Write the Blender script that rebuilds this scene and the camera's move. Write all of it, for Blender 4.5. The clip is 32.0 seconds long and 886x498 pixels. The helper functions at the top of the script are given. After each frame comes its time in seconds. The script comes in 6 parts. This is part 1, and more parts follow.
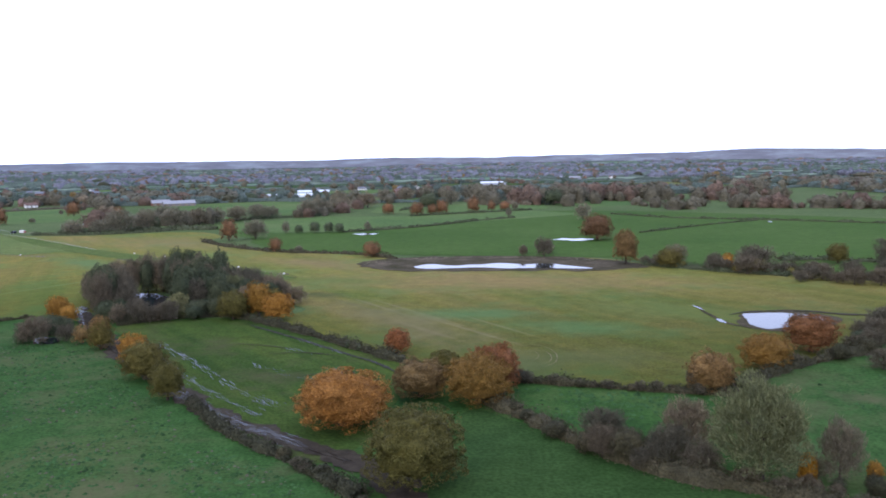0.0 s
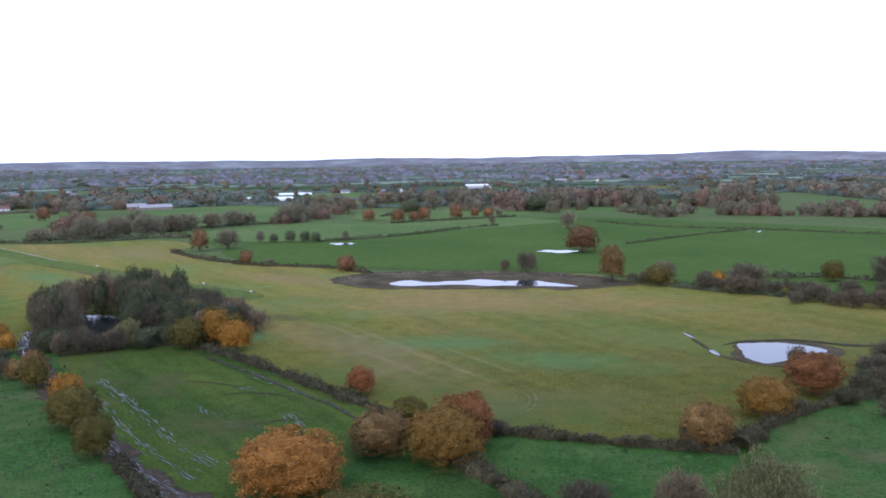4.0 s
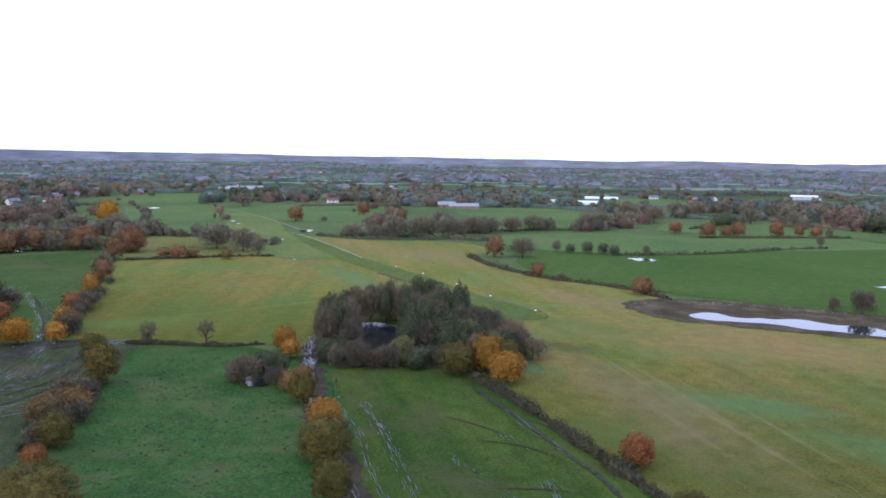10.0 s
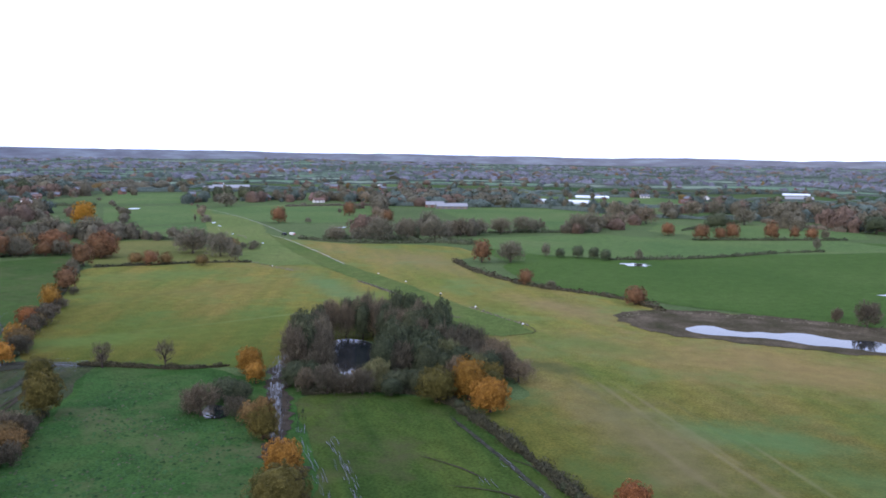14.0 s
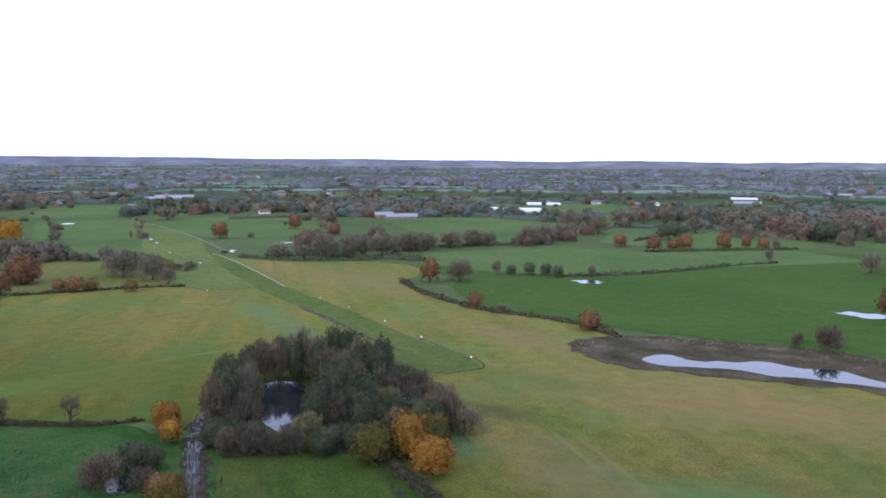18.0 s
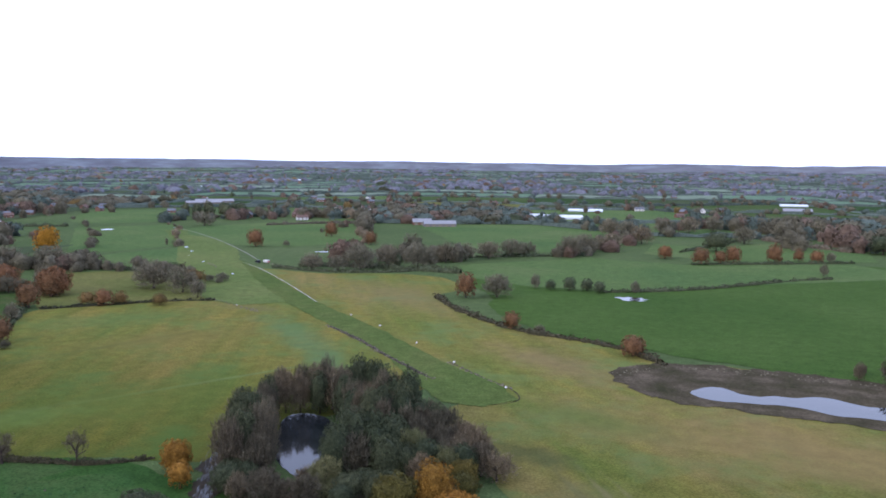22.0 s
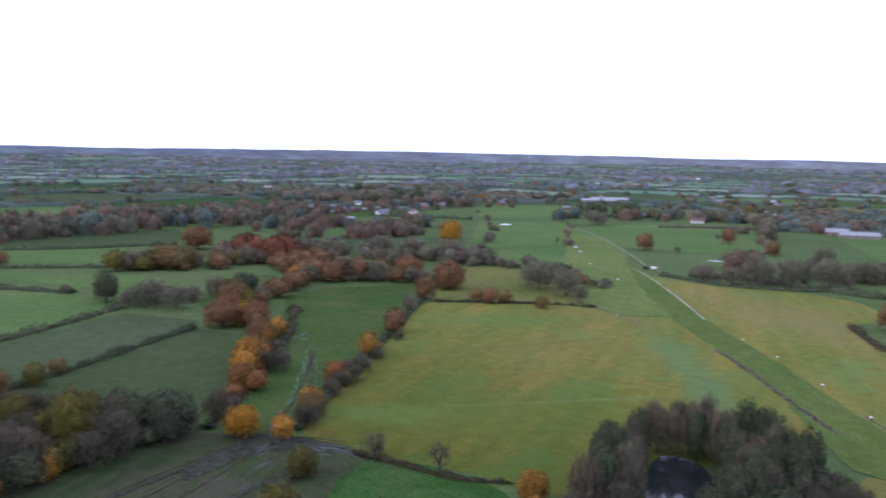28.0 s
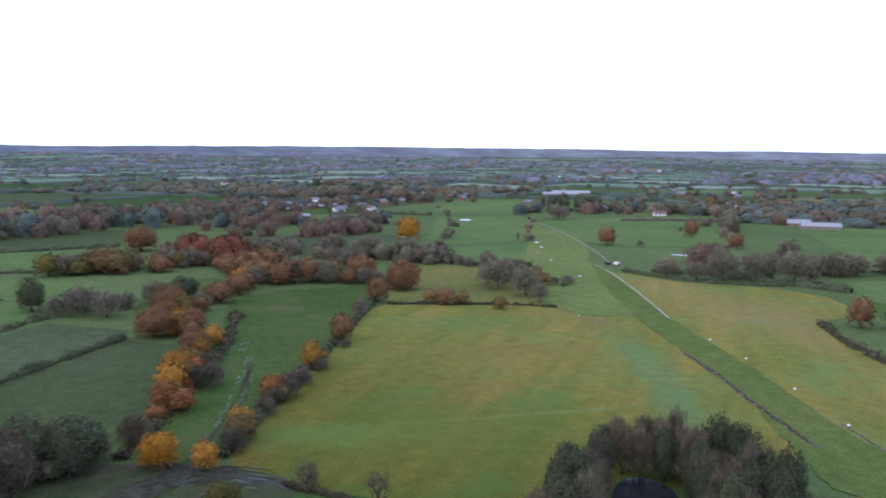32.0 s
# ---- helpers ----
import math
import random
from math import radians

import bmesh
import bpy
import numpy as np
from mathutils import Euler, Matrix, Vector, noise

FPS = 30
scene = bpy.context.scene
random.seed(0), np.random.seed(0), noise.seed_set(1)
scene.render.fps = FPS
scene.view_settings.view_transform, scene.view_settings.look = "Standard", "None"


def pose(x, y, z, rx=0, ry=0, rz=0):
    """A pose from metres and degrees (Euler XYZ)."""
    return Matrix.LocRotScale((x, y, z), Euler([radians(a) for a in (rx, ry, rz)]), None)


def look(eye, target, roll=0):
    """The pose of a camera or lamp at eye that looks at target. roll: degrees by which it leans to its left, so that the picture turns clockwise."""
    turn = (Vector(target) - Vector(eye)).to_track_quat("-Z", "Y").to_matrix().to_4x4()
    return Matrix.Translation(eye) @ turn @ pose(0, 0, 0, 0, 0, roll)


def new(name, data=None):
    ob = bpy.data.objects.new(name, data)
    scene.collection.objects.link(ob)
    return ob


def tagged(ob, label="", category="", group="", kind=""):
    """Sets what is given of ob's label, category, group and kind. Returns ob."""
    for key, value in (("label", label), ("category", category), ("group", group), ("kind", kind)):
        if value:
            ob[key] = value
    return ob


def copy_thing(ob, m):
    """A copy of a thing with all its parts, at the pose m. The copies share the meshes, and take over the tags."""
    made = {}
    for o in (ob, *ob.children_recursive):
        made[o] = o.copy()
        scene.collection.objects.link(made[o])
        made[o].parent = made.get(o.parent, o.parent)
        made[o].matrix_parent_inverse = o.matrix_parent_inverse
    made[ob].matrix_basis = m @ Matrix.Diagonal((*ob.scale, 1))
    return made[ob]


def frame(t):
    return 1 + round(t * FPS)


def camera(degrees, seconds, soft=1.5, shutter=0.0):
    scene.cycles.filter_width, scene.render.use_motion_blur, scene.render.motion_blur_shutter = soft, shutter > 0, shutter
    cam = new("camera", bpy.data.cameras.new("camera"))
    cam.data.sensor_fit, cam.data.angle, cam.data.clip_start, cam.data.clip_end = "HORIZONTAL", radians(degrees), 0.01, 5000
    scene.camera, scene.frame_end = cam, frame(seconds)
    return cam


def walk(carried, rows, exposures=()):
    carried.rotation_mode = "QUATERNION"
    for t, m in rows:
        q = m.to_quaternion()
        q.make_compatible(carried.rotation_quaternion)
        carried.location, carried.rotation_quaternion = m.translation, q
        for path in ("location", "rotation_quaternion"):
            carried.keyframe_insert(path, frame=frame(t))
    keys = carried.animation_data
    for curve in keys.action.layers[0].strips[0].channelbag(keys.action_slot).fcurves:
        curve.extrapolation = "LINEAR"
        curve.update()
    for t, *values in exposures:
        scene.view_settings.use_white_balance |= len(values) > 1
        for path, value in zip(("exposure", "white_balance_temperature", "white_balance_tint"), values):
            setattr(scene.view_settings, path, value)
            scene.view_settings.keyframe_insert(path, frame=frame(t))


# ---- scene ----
cam = camera(56.63, 32.0, soft=1.75, shutter=0.5)
PATH = [
    (0.0, pose(0.00, -0.00, 42.49, 83.81, 1.05, -0.07)),
    (0.5, pose(0.76, 2.17, 43.16, 83.80, 0.91, 0.96)),
    (1.0, pose(1.47, 4.36, 43.82, 83.74, 0.86, 1.05)),
    (1.5, pose(2.02, 6.54, 44.39, 83.79, 1.10, -1.29)),
    (2.0, pose(2.42, 8.68, 44.85, 83.83, 1.06, -1.77)),
    (2.5, pose(2.65, 10.80, 45.30, 83.79, 1.02, -1.66)),
    (3.0, pose(2.92, 12.94, 45.72, 83.76, 0.96, -1.38)),
    (3.5, pose(3.32, 15.08, 46.21, 83.78, 0.77, -0.98)),
    (5.5, pose(5.26, 23.71, 48.15, 83.75, 1.03, -1.19)),
    (6.0, pose(5.66, 25.85, 48.69, 83.73, 0.89, -1.48)),
    (6.5, pose(5.84, 27.70, 49.25, 83.74, 0.64, -1.59)),
    (7.0, pose(5.59, 29.32, 49.74, 83.85, 0.55, 4.98)),
    (7.5, pose(5.37, 31.14, 50.26, 83.89, -0.36, 12.49)),
    (8.0, pose(5.20, 33.14, 50.71, 83.86, -0.69, 18.64)),
    (8.5, pose(5.14, 35.29, 51.00, 83.81, -0.77, 22.81)),
    (9.0, pose(5.13, 37.55, 51.06, 83.82, -0.81, 20.39)),
    (9.5, pose(4.89, 39.56, 51.01, 83.82, -0.73, 19.56)),
    (10.0, pose(4.66, 41.57, 50.99, 83.76, -0.86, 20.39)),
    (10.5, pose(4.35, 43.57, 50.95, 83.76, -0.94, 20.55)),
    (11.0, pose(4.03, 45.61, 50.98, 83.74, -0.91, 19.73)),
    (11.5, pose(3.71, 47.71, 51.05, 83.70, -0.90, 20.12)),
    (12.0, pose(3.36, 49.86, 51.27, 83.65, -0.94, 20.32)),
    (12.5, pose(2.93, 52.07, 51.71, 83.62, -0.97, 21.46)),
    (13.0, pose(2.56, 54.26, 52.23, 83.66, -1.05, 20.12)),
    (13.5, pose(2.07, 56.30, 52.79, 83.60, -0.86, 19.61)),
    (15.5, pose(0.61, 64.97, 55.71, 83.37, -0.73, 20.55)),
    (16.0, pose(0.32, 67.32, 56.41, 83.37, -0.69, 19.57)),
    (16.5, pose(0.03, 69.75, 57.11, 83.35, -0.51, 18.64)),
    (17.0, pose(-0.31, 72.16, 57.80, 83.32, -0.49, 19.45)),
    (17.5, pose(-0.67, 74.52, 58.50, 83.56, -0.55, 17.48)),
    (18.0, pose(-1.08, 76.64, 59.20, 83.81, -0.36, 16.46)),
    (18.5, pose(-1.45, 78.58, 59.87, 83.83, -0.45, 19.74)),
    (19.0, pose(-1.56, 80.56, 60.45, 83.83, -0.68, 20.04)),
    (19.5, pose(-1.84, 82.50, 61.04, 83.88, -0.48, 18.22)),
    (20.0, pose(-2.20, 84.34, 61.55, 83.91, -0.36, 17.04)),
    (20.5, pose(-2.57, 86.15, 62.05, 83.91, -0.43, 17.74)),
    (21.0, pose(-2.88, 88.01, 62.53, 83.89, -0.55, 18.38)),
    (21.5, pose(-3.26, 89.82, 63.00, 83.91, -0.48, 18.28)),
    (22.0, pose(-3.59, 91.61, 63.46, 83.92, -0.51, 19.32)),
    (22.5, pose(-3.87, 93.38, 63.92, 83.88, -0.48, 19.08)),
    (23.0, pose(-4.24, 95.08, 64.33, 83.86, -0.49, 19.35)),
    (23.5, pose(-4.60, 96.76, 64.67, 83.86, -0.38, 19.65)),
    (24.0, pose(-5.07, 98.40, 64.96, 83.85, -0.41, 20.26)),
    (24.5, pose(-5.80, 99.85, 65.25, 83.86, -0.42, 20.55)),
    (25.0, pose(-6.88, 100.94, 65.56, 83.84, -0.35, 23.30)),
    (25.5, pose(-7.89, 102.07, 65.84, 83.76, -0.81, 35.10)),
    (27.5, pose(-10.87, 108.23, 66.30, 83.42, -1.19, 38.11)),
    (28.0, pose(-11.74, 109.97, 66.37, 83.31, -1.09, 46.46)),
    (28.5, pose(-12.75, 112.07, 66.54, 83.27, -1.33, 48.55)),
    (29.0, pose(-13.91, 114.07, 66.66, 83.19, -1.20, 50.70)),
    (29.5, pose(-15.19, 116.00, 66.67, 83.13, -1.16, 50.28)),
    (30.0, pose(-16.54, 117.92, 66.55, 83.17, -0.68, 48.76)),
    (30.5, pose(-17.91, 119.99, 66.39, 83.13, -0.62, 49.54)),
    (31.0, pose(-19.28, 122.29, 66.24, 83.05, -0.64, 49.18)),
    (31.5, pose(-20.66, 124.69, 66.08, 83.00, -0.66, 47.29)),
    (32.0, pose(-22.06, 127.14, 65.94, 82.98, -0.51, 43.92)),
]
walk(cam, PATH, [(0.0, 0.02), (6.0, -0.02), (10.0, 0.0), (18.0, -0.08), (24.0, -0.14), (32.0, -0.06)])

# ---- light: a bright overcast sky, with a weak wide sun behind the cloud ----
SUN_EL, SUN_AZ = radians(24), radians(205)
world = bpy.data.worlds.new("overcast")
scene.world = world
world.use_nodes = True
wn, wl = world.node_tree.nodes, world.node_tree.links
wn.clear()
sky = wn.new("ShaderNodeTexSky")
sky.sky_type, sky.sun_disc = "NISHITA", False
sky.sun_elevation, sky.sun_rotation = SUN_EL, SUN_AZ
sky.dust_density, sky.air_density = 4.0, 1.5
clear = wn.new("ShaderNodeMix")
clear.data_type = "RGBA"
clear.blend_type = "MULTIPLY"
clear.inputs[0].default_value = 1.0
clear.inputs[7].default_value = (0.12, 0.12, 0.12, 1)
cloud = wn.new("ShaderNodeMix")
cloud.data_type = "RGBA"
cloud.inputs[0].default_value = 0.86
cloud.inputs[7].default_value = (1.71, 1.96, 3.00, 1)
back = wn.new("ShaderNodeBackground")
back.inputs["Strength"].default_value = 1.0
wout = wn.new("ShaderNodeOutputWorld")
wl.new(sky.outputs[0], clear.inputs[6])
wl.new(clear.outputs[2], cloud.inputs[6])
wl.new(cloud.outputs[2], back.inputs[0])
wl.new(back.outputs[0], wout.inputs[0])
sun = new("sun", bpy.data.lights.new("sun", "SUN"))
sun.data.energy, sun.data.angle, sun.data.color = 1.3, radians(18), (1.0, 0.93, 0.83)
sun.matrix_world = look((0, 0, 100), Vector((0, 0, 100)) - Vector((math.sin(SUN_AZ) * math.cos(SUN_EL), math.cos(SUN_AZ) * math.cos(SUN_EL), math.sin(SUN_EL))))


# ---- materials ----
def ramp(nt, fac, stops):
    node = nt.nodes.new("ShaderNodeValToRGB")
    el = node.color_ramp.elements
    while len(el) < len(stops):
        el.new(0.5)
    for e, (p, c) in zip(el, stops):
        e.position, e.color = p, (*c, 1)
    nt.links.new(fac, node.inputs[0])
    return node.outputs[0]


def tex(nt, kind, coord, scale, detail=4.0, rough=0.6, stretch=None, turn=0.0):
    if stretch:
        mp = nt.nodes.new("ShaderNodeMapping")
        mp.vector_type = "TEXTURE"
        mp.inputs["Scale"].default_value = [1 / c for c in stretch]
        mp.inputs["Rotation"].default_value = (0, 0, radians(turn))
        nt.links.new(coord, mp.inputs[0])
        coord = mp.outputs[0]
    node = nt.nodes.new(kind)
    node.inputs["Scale"].default_value = scale
    if kind == "ShaderNodeTexNoise":
        node.inputs["Detail"].default_value, node.inputs["Roughness"].default_value = detail, rough
    nt.links.new(coord, node.inputs["Vector"])
    return node.outputs[0]


def mixed(nt, fac, a, b, mode="MIX"):
    node = nt.nodes.new("ShaderNodeMix")
    node.data_type, node.blend_type = "RGBA", mode
    for sock, v in ((node.inputs[0], fac), (node.inputs[6], a), (node.inputs[7], b)):
        if isinstance(v, bpy.types.NodeSocket):
            nt.links.new(v, sock)
        else:
            sock.default_value = v if isinstance(v, float) else (*v, 1)
    return node.outputs[2]


def base(name, rough=0.9, spec=0.2):
    m = bpy.data.materials.new(name)
    m.use_nodes = True
    nt = m.node_tree
    bs = nt.nodes["Principled BSDF"]
    bs.inputs["Roughness"].default_value = rough
    bs.inputs["Specular IOR Level"].default_value = spec
    geo = nt.nodes.new("ShaderNodeNewGeometry")
    return m, nt, bs, geo


def bumped(nt, bs, height, strength, dist):
    b = nt.nodes.new("ShaderNodeBump")
    b.inputs["Strength"].default_value, b.inputs["Distance"].default_value = strength, dist
    nt.links.new(height, b.inputs["Height"])
    nt.links.new(b.outputs[0], bs.inputs["Normal"])


def grass(name, dark, mid, light, patch=0.02, streak=None, turn=0.0, worn=None, dimmed_end=None, spots=()):
    """Pasture: broad patches, mottling a few metres wide, fine tufts, and if wanted mowing lines and worn yellow ground."""
    m, nt, bs, geo = base(name, 1.0, 0.02)
    p = geo.outputs["Position"]
    if streak:
        broad = tex(nt, "ShaderNodeTexNoise", p, 1.0, 5, 0.65, (patch * 2.2, patch * 0.5, 1), turn)
    else:
        broad = tex(nt, "ShaderNodeTexNoise", p, patch, 5, 0.65)
    col = ramp(nt, broad, [(0.32, dark), (0.5, mid), (0.68, light)])
    mott = tex(nt, "ShaderNodeTexNoise", p, 0.22, 6, 0.7)
    col = mixed(nt, 0.42, col, ramp(nt, mott, [(0.35, (0.55, 0.55, 0.55)), (0.65, (1.3, 1.3, 1.3))]), "MULTIPLY")
    tuft = tex(nt, "ShaderNodeTexNoise", p, 1.7, 3, 0.6)
    col = mixed(nt, 0.6, col, ramp(nt, tuft, [(0.36, (0.5, 0.52, 0.5)), (0.6, (1.2, 1.2, 1.2))]), "MULTIPLY")
    if streak:
        line = tex(nt, "ShaderNodeTexNoise", p, 1.0, 3, 0.6, streak, turn)
        col = mixed(nt, 0.7, col, ramp(nt, line, [(0.35, (0.80, 0.87, 0.82)), (0.5, (1, 1, 1)), (0.66, (1.2, 1.12, 1.04))]), "MULTIPLY")
    if worn:
        w = tex(nt, "ShaderNodeTexNoise", p, 0.035, 6, 0.7)
        col = mixed(nt, ramp(nt, w, [(0.5, (0, 0, 0)), (0.68, (0.8, 0.8, 0.8))]), col, worn)
    if dimmed_end:
        # lens vignetting put into the turf colour: the near end darker, greener
        y0, y1, green = dimmed_end
        sep = nt.nodes.new("ShaderNodeSeparateXYZ")
        nt.links.new(p, sep.inputs[0])
        span = nt.nodes.new("ShaderNodeMapRange")
        span.interpolation_type = "SMOOTHSTEP"
        for k, val in ((1, y0), (2, y1), (3, 1.0), (4, 0.0)):
            span.inputs[k].default_value = val
        nt.links.new(sep.outputs[1], span.inputs[0])
        # wet holds the turf colour dimmed for that vignetting
        wet = mixed(nt, 1.0, col, green, "MULTIPLY")
        col = mixed(nt, span.outputs[0], col, wet)
    if spots:
        edge = tex(nt, "ShaderNodeTexNoise", p, 0.09, 5, 0.65)
        for x, y, along, across, turn, tint, most in spots:
            # a patch of other growth, uneven at its edge
            mp = nt.nodes.new("ShaderNodeMapping")
            mp.vector_type = "TEXTURE"
            mp.inputs["Location"].default_value = (x, y, 0)
            mp.inputs["Rotation"].default_value = (0, 0, radians(turn))
            mp.inputs["Scale"].default_value = (along, across, 40)
            nt.links.new(p, mp.inputs[0])
            far = nt.nodes.new("ShaderNodeVectorMath")
            far.operation = "LENGTH"
            nt.links.new(mp.outputs[0], far.inputs[0])
            wob = nt.nodes.new("ShaderNodeMath")
            wob.operation = "MULTIPLY_ADD"
            wob.inputs[1].default_value = 1.8
            nt.links.new(edge, wob.inputs[0])
            nt.links.new(far.outputs["Value"], wob.inputs[2])
            span = nt.nodes.new("ShaderNodeMapRange")
            span.interpolation_type = "SMOOTHSTEP"
            for k, val in ((1, 0.9), (2, 2.3), (3, most), (4, 0.0)):
                span.inputs[k].default_value = val
            nt.links.new(wob.outputs[0], span.inputs[0])
            grown = mixed(nt, 0.5, mixed(nt, 1.0, ramp(nt, mott, [(0.3, (0.75, 0.75, 0.75)), (0.7, (1.2, 1.2, 1.2))]), tint, "MULTIPLY"), tint)
            col = mixed(nt, span.outputs[0], col, grown)
    nt.links.new(col, bs.inputs["Base Color"])
    bumped(nt, bs, tuft, 0.5, 0.25)
    return m


OLIVE_SPOTS = [
    # x, y, half length, half width, turn, colour, strength
    (-18, 236, 26, 0.9, -59, (0.150, 0.128, 0.062), 0.6),
    (-8, 228, 30, 0.8, -58, (0.146, 0.125, 0.060), 0.6),
    (0, 226, 24, 0.7, -60, (0.070, 0.078, 0.028), 0.6),
    (4, 206, 26, 0.9, -58, (0.150, 0.130, 0.064), 0.6),
    (-6, 205, 20, 1.1, -57, (0.138, 0.120, 0.058), 0.6),
    (12, 210, 22, 0.7, -60, (0.140, 0.124, 0.055), 0.6),
    (-26, 240, 20, 1.0, -56, (0.074, 0.080, 0.030), 0.6),
    (20, 285, 75, 26, -12, (0.172, 0.120, 0.050), 0.75),
    (34, 203, 24, 11, -20, (0.062, 0.112, 0.038), 0.7),
    (6, 224, 26, 9, -12, (0.066, 0.120, 0.044), 0.65),
    (62, 224, 38, 15, -25, (0.084, 0.104, 0.029), 0.7),
    (-12, 216, 46, 12, -58, (0.122, 0.100, 0.046), 0.7),
    (20, 170, 30, 10, 10, (0.070, 0.080, 0.029), 0.65),
    (-42, 262, 14, 5, -20, (0.050, 0.058, 0.022), 0.7),
    (-34, 292, 22, 9, -20, (0.078, 0.104, 0.027), 0.7),
    (-55, 345, 36, 12, -38, (0.160, 0.116, 0.053), 0.7),
    (-150, 450, 60, 24, -42, (0.152, 0.120, 0.053), 0.6),
]
OLIVE2_SPOTS = [
    (-198, 320, 40, 2.2, 69, (0.070, 0.080, 0.022), 0.8),
    (-169, 246, 38, 2.2, 66, (0.070, 0.082, 0.022), 0.8),
    (-140, 292, 52, 1.4, 58, (0.098, 0.124, 0.040), 0.8),
    (-150, 352, 52, 9, -44, (0.080, 0.128, 0.050), 0.75),
    (-120, 318, 26, 8, -50, (0.074, 0.120, 0.048), 0.7),
    (-232, 352, 42, 16, 50, (0.077, 0.114, 0.032), 0.7),
    (-190, 330, 34, 14, 50, (0.122, 0.102, 0.029), 0.7),
    (-150, 260, 34, 20, 60, (0.072, 0.094, 0.019), 0.7),
    (-172, 236, 30, 9, 52, (0.077, 0.112, 0.027), 0.7),
    (-198, 395, 22, 8, -10, (0.124, 0.108, 0.040), 0.6),
]
M_GROUND = grass("pasture", (0.052, 0.080, 0.028), (0.066, 0.094, 0.034), (0.082, 0.106, 0.042), 0.006)
M_FIELD = {
    "olive": grass("stubble_turf", (0.094, 0.118, 0.025), (0.138, 0.124, 0.032), (0.174, 0.136, 0.047), 0.012, (0.12, 0.008, 1), 30, (0.094, 0.132, 0.042), (165, 320, (0.50, 0.57, 0.48)), OLIVE_SPOTS),
    "olive2": grass("worn_turf", (0.083, 0.112, 0.025), (0.128, 0.118, 0.028), (0.168, 0.126, 0.038), 0.014, (0.12, 0.008, 1), 23, (0.083, 0.124, 0.034), (215, 350, (0.62, 0.68, 0.56)), OLIVE2_SPOTS),
    "olive3": grass("rank_turf", (0.082, 0.096, 0.026), (0.108, 0.108, 0.033), (0.126, 0.116, 0.040), 0.02),
    "rough": grass("rough_pasture", (0.020, 0.049, 0.012), (0.030, 0.069, 0.016), (0.051, 0.078, 0.023), 0.06),
    "dark": grass("deep_pasture", (0.020, 0.044, 0.011), (0.026, 0.052, 0.014), (0.033, 0.061, 0.016), 0.03),
    "meadow": grass("tussock_meadow", (0.021, 0.055, 0.014), (0.031, 0.069, 0.018), (0.048, 0.074, 0.023), 0.03, worn=(0.078, 0.074, 0.036)),
    "wet": grass("wet_pasture", (0.026, 0.049, 0.011), (0.037, 0.061, 0.013), (0.050, 0.071, 0.015), 0.03, (0.3, 0.02, 1), 35, (0.054, 0.049, 0.024)),
    "mud": grass("poached_pasture", (0.026, 0.040, 0.015), (0.034, 0.047, 0.019), (0.047, 0.048, 0.027), 0.05, (0.4, 0.03, 1), 30, (0.060, 0.050, 0.036)),
    "strip": grass("mown_strip", (0.056, 0.086, 0.022), (0.070, 0.097, 0.025), (0.088, 0.104, 0.031), 0.02),
    "greenA": grass("winter_wheat", (0.032, 0.060, 0.015), (0.042, 0.071, 0.018), (0.056, 0.080, 0.024), 0.012, worn=(0.070, 0.068, 0.030)),
    "poolside": grass("grazed_ley", (0.036, 0.071, 0.015), (0.046, 0.082, 0.018), (0.055, 0.091, 0.022), 0.012),
    "dull": grass("dull_pasture", (0.036, 0.052, 0.020), (0.044, 0.060, 0.024), (0.052, 0.064, 0.029), 0.015),
    "pale": grass("pale_pasture", (0.040, 0.060, 0.026), (0.049, 0.068, 0.031), (0.060, 0.074, 0.037), 0.015),
    "light": grass("light_ley", (0.078, 0.110, 0.030), (0.096, 0.124, 0.037), (0.118, 0.132, 0.044), 0.012),
    "worn": grass("trodden_turf", (0.044, 0.062, 0.016), (0.058, 0.066, 0.020), (0.074, 0.070, 0.025), 0.03),
    # distance haze is mixed into these two field colours
    "hazy_ley": grass("haze_tinted_pasture", (0.080, 0.137, 0.082), (0.103, 0.160, 0.097), (0.127, 0.178, 0.114), 0.006),
    "hazy_stubble": grass("haze_tinted_stubble", (0.121, 0.164, 0.108), (0.148, 0.186, 0.129), (0.178, 0.207, 0.158), 0.006),
    "bright": grass("bright_ley", (0.056, 0.098, 0.031), (0.072, 0.112, 0.035), (0.092, 0.122, 0.044), 0.01),
}


def leafy(name, dark, mid, light, spread=0.45):
    """Foliage: every leaf spray a little different, every tree too."""
    m, nt, bs, geo = base(name, 0.85, 0.1)
    info = nt.nodes.new("ShaderNodeObjectInfo")
    col = ramp(nt, geo.outputs["Random Per Island"], [(0.0, dark), (0.5, mid), (1.0, light)])
    lump = tex(nt, "ShaderNodeTexNoise", geo.outputs["Position"], 0.45, 3, 0.6)
    col = mixed(nt, 0.8, col, ramp(nt, lump, [(0.33, (0.72, 0.73, 0.72)), (0.67, (1.25, 1.22, 1.15))]), "MULTIPLY")
    col = mixed(nt, spread, col, ramp(nt, info.outputs["Random"], [(0.0, (0.6, 0.72, 0.7)), (0.5, (1, 1, 1)), (1.0, (1.5, 1.3, 1.2))]), "MULTIPLY")
    fine = tex(nt, "ShaderNodeTexNoise", geo.outputs["Position"], 2.4, 4, 0.7)
    col = mixed(nt, 0.85, col, ramp(nt, fine, [(0.34, (0.5, 0.5, 0.5)), (0.5, (0.98, 0.98, 0.98)), (0.68, (1.45, 1.42, 1.38))]), "MULTIPLY")
    nt.links.new(col, bs.inputs["Base Color"])
    bumped(nt, bs, fine, 0.9, 0.5)
    return m


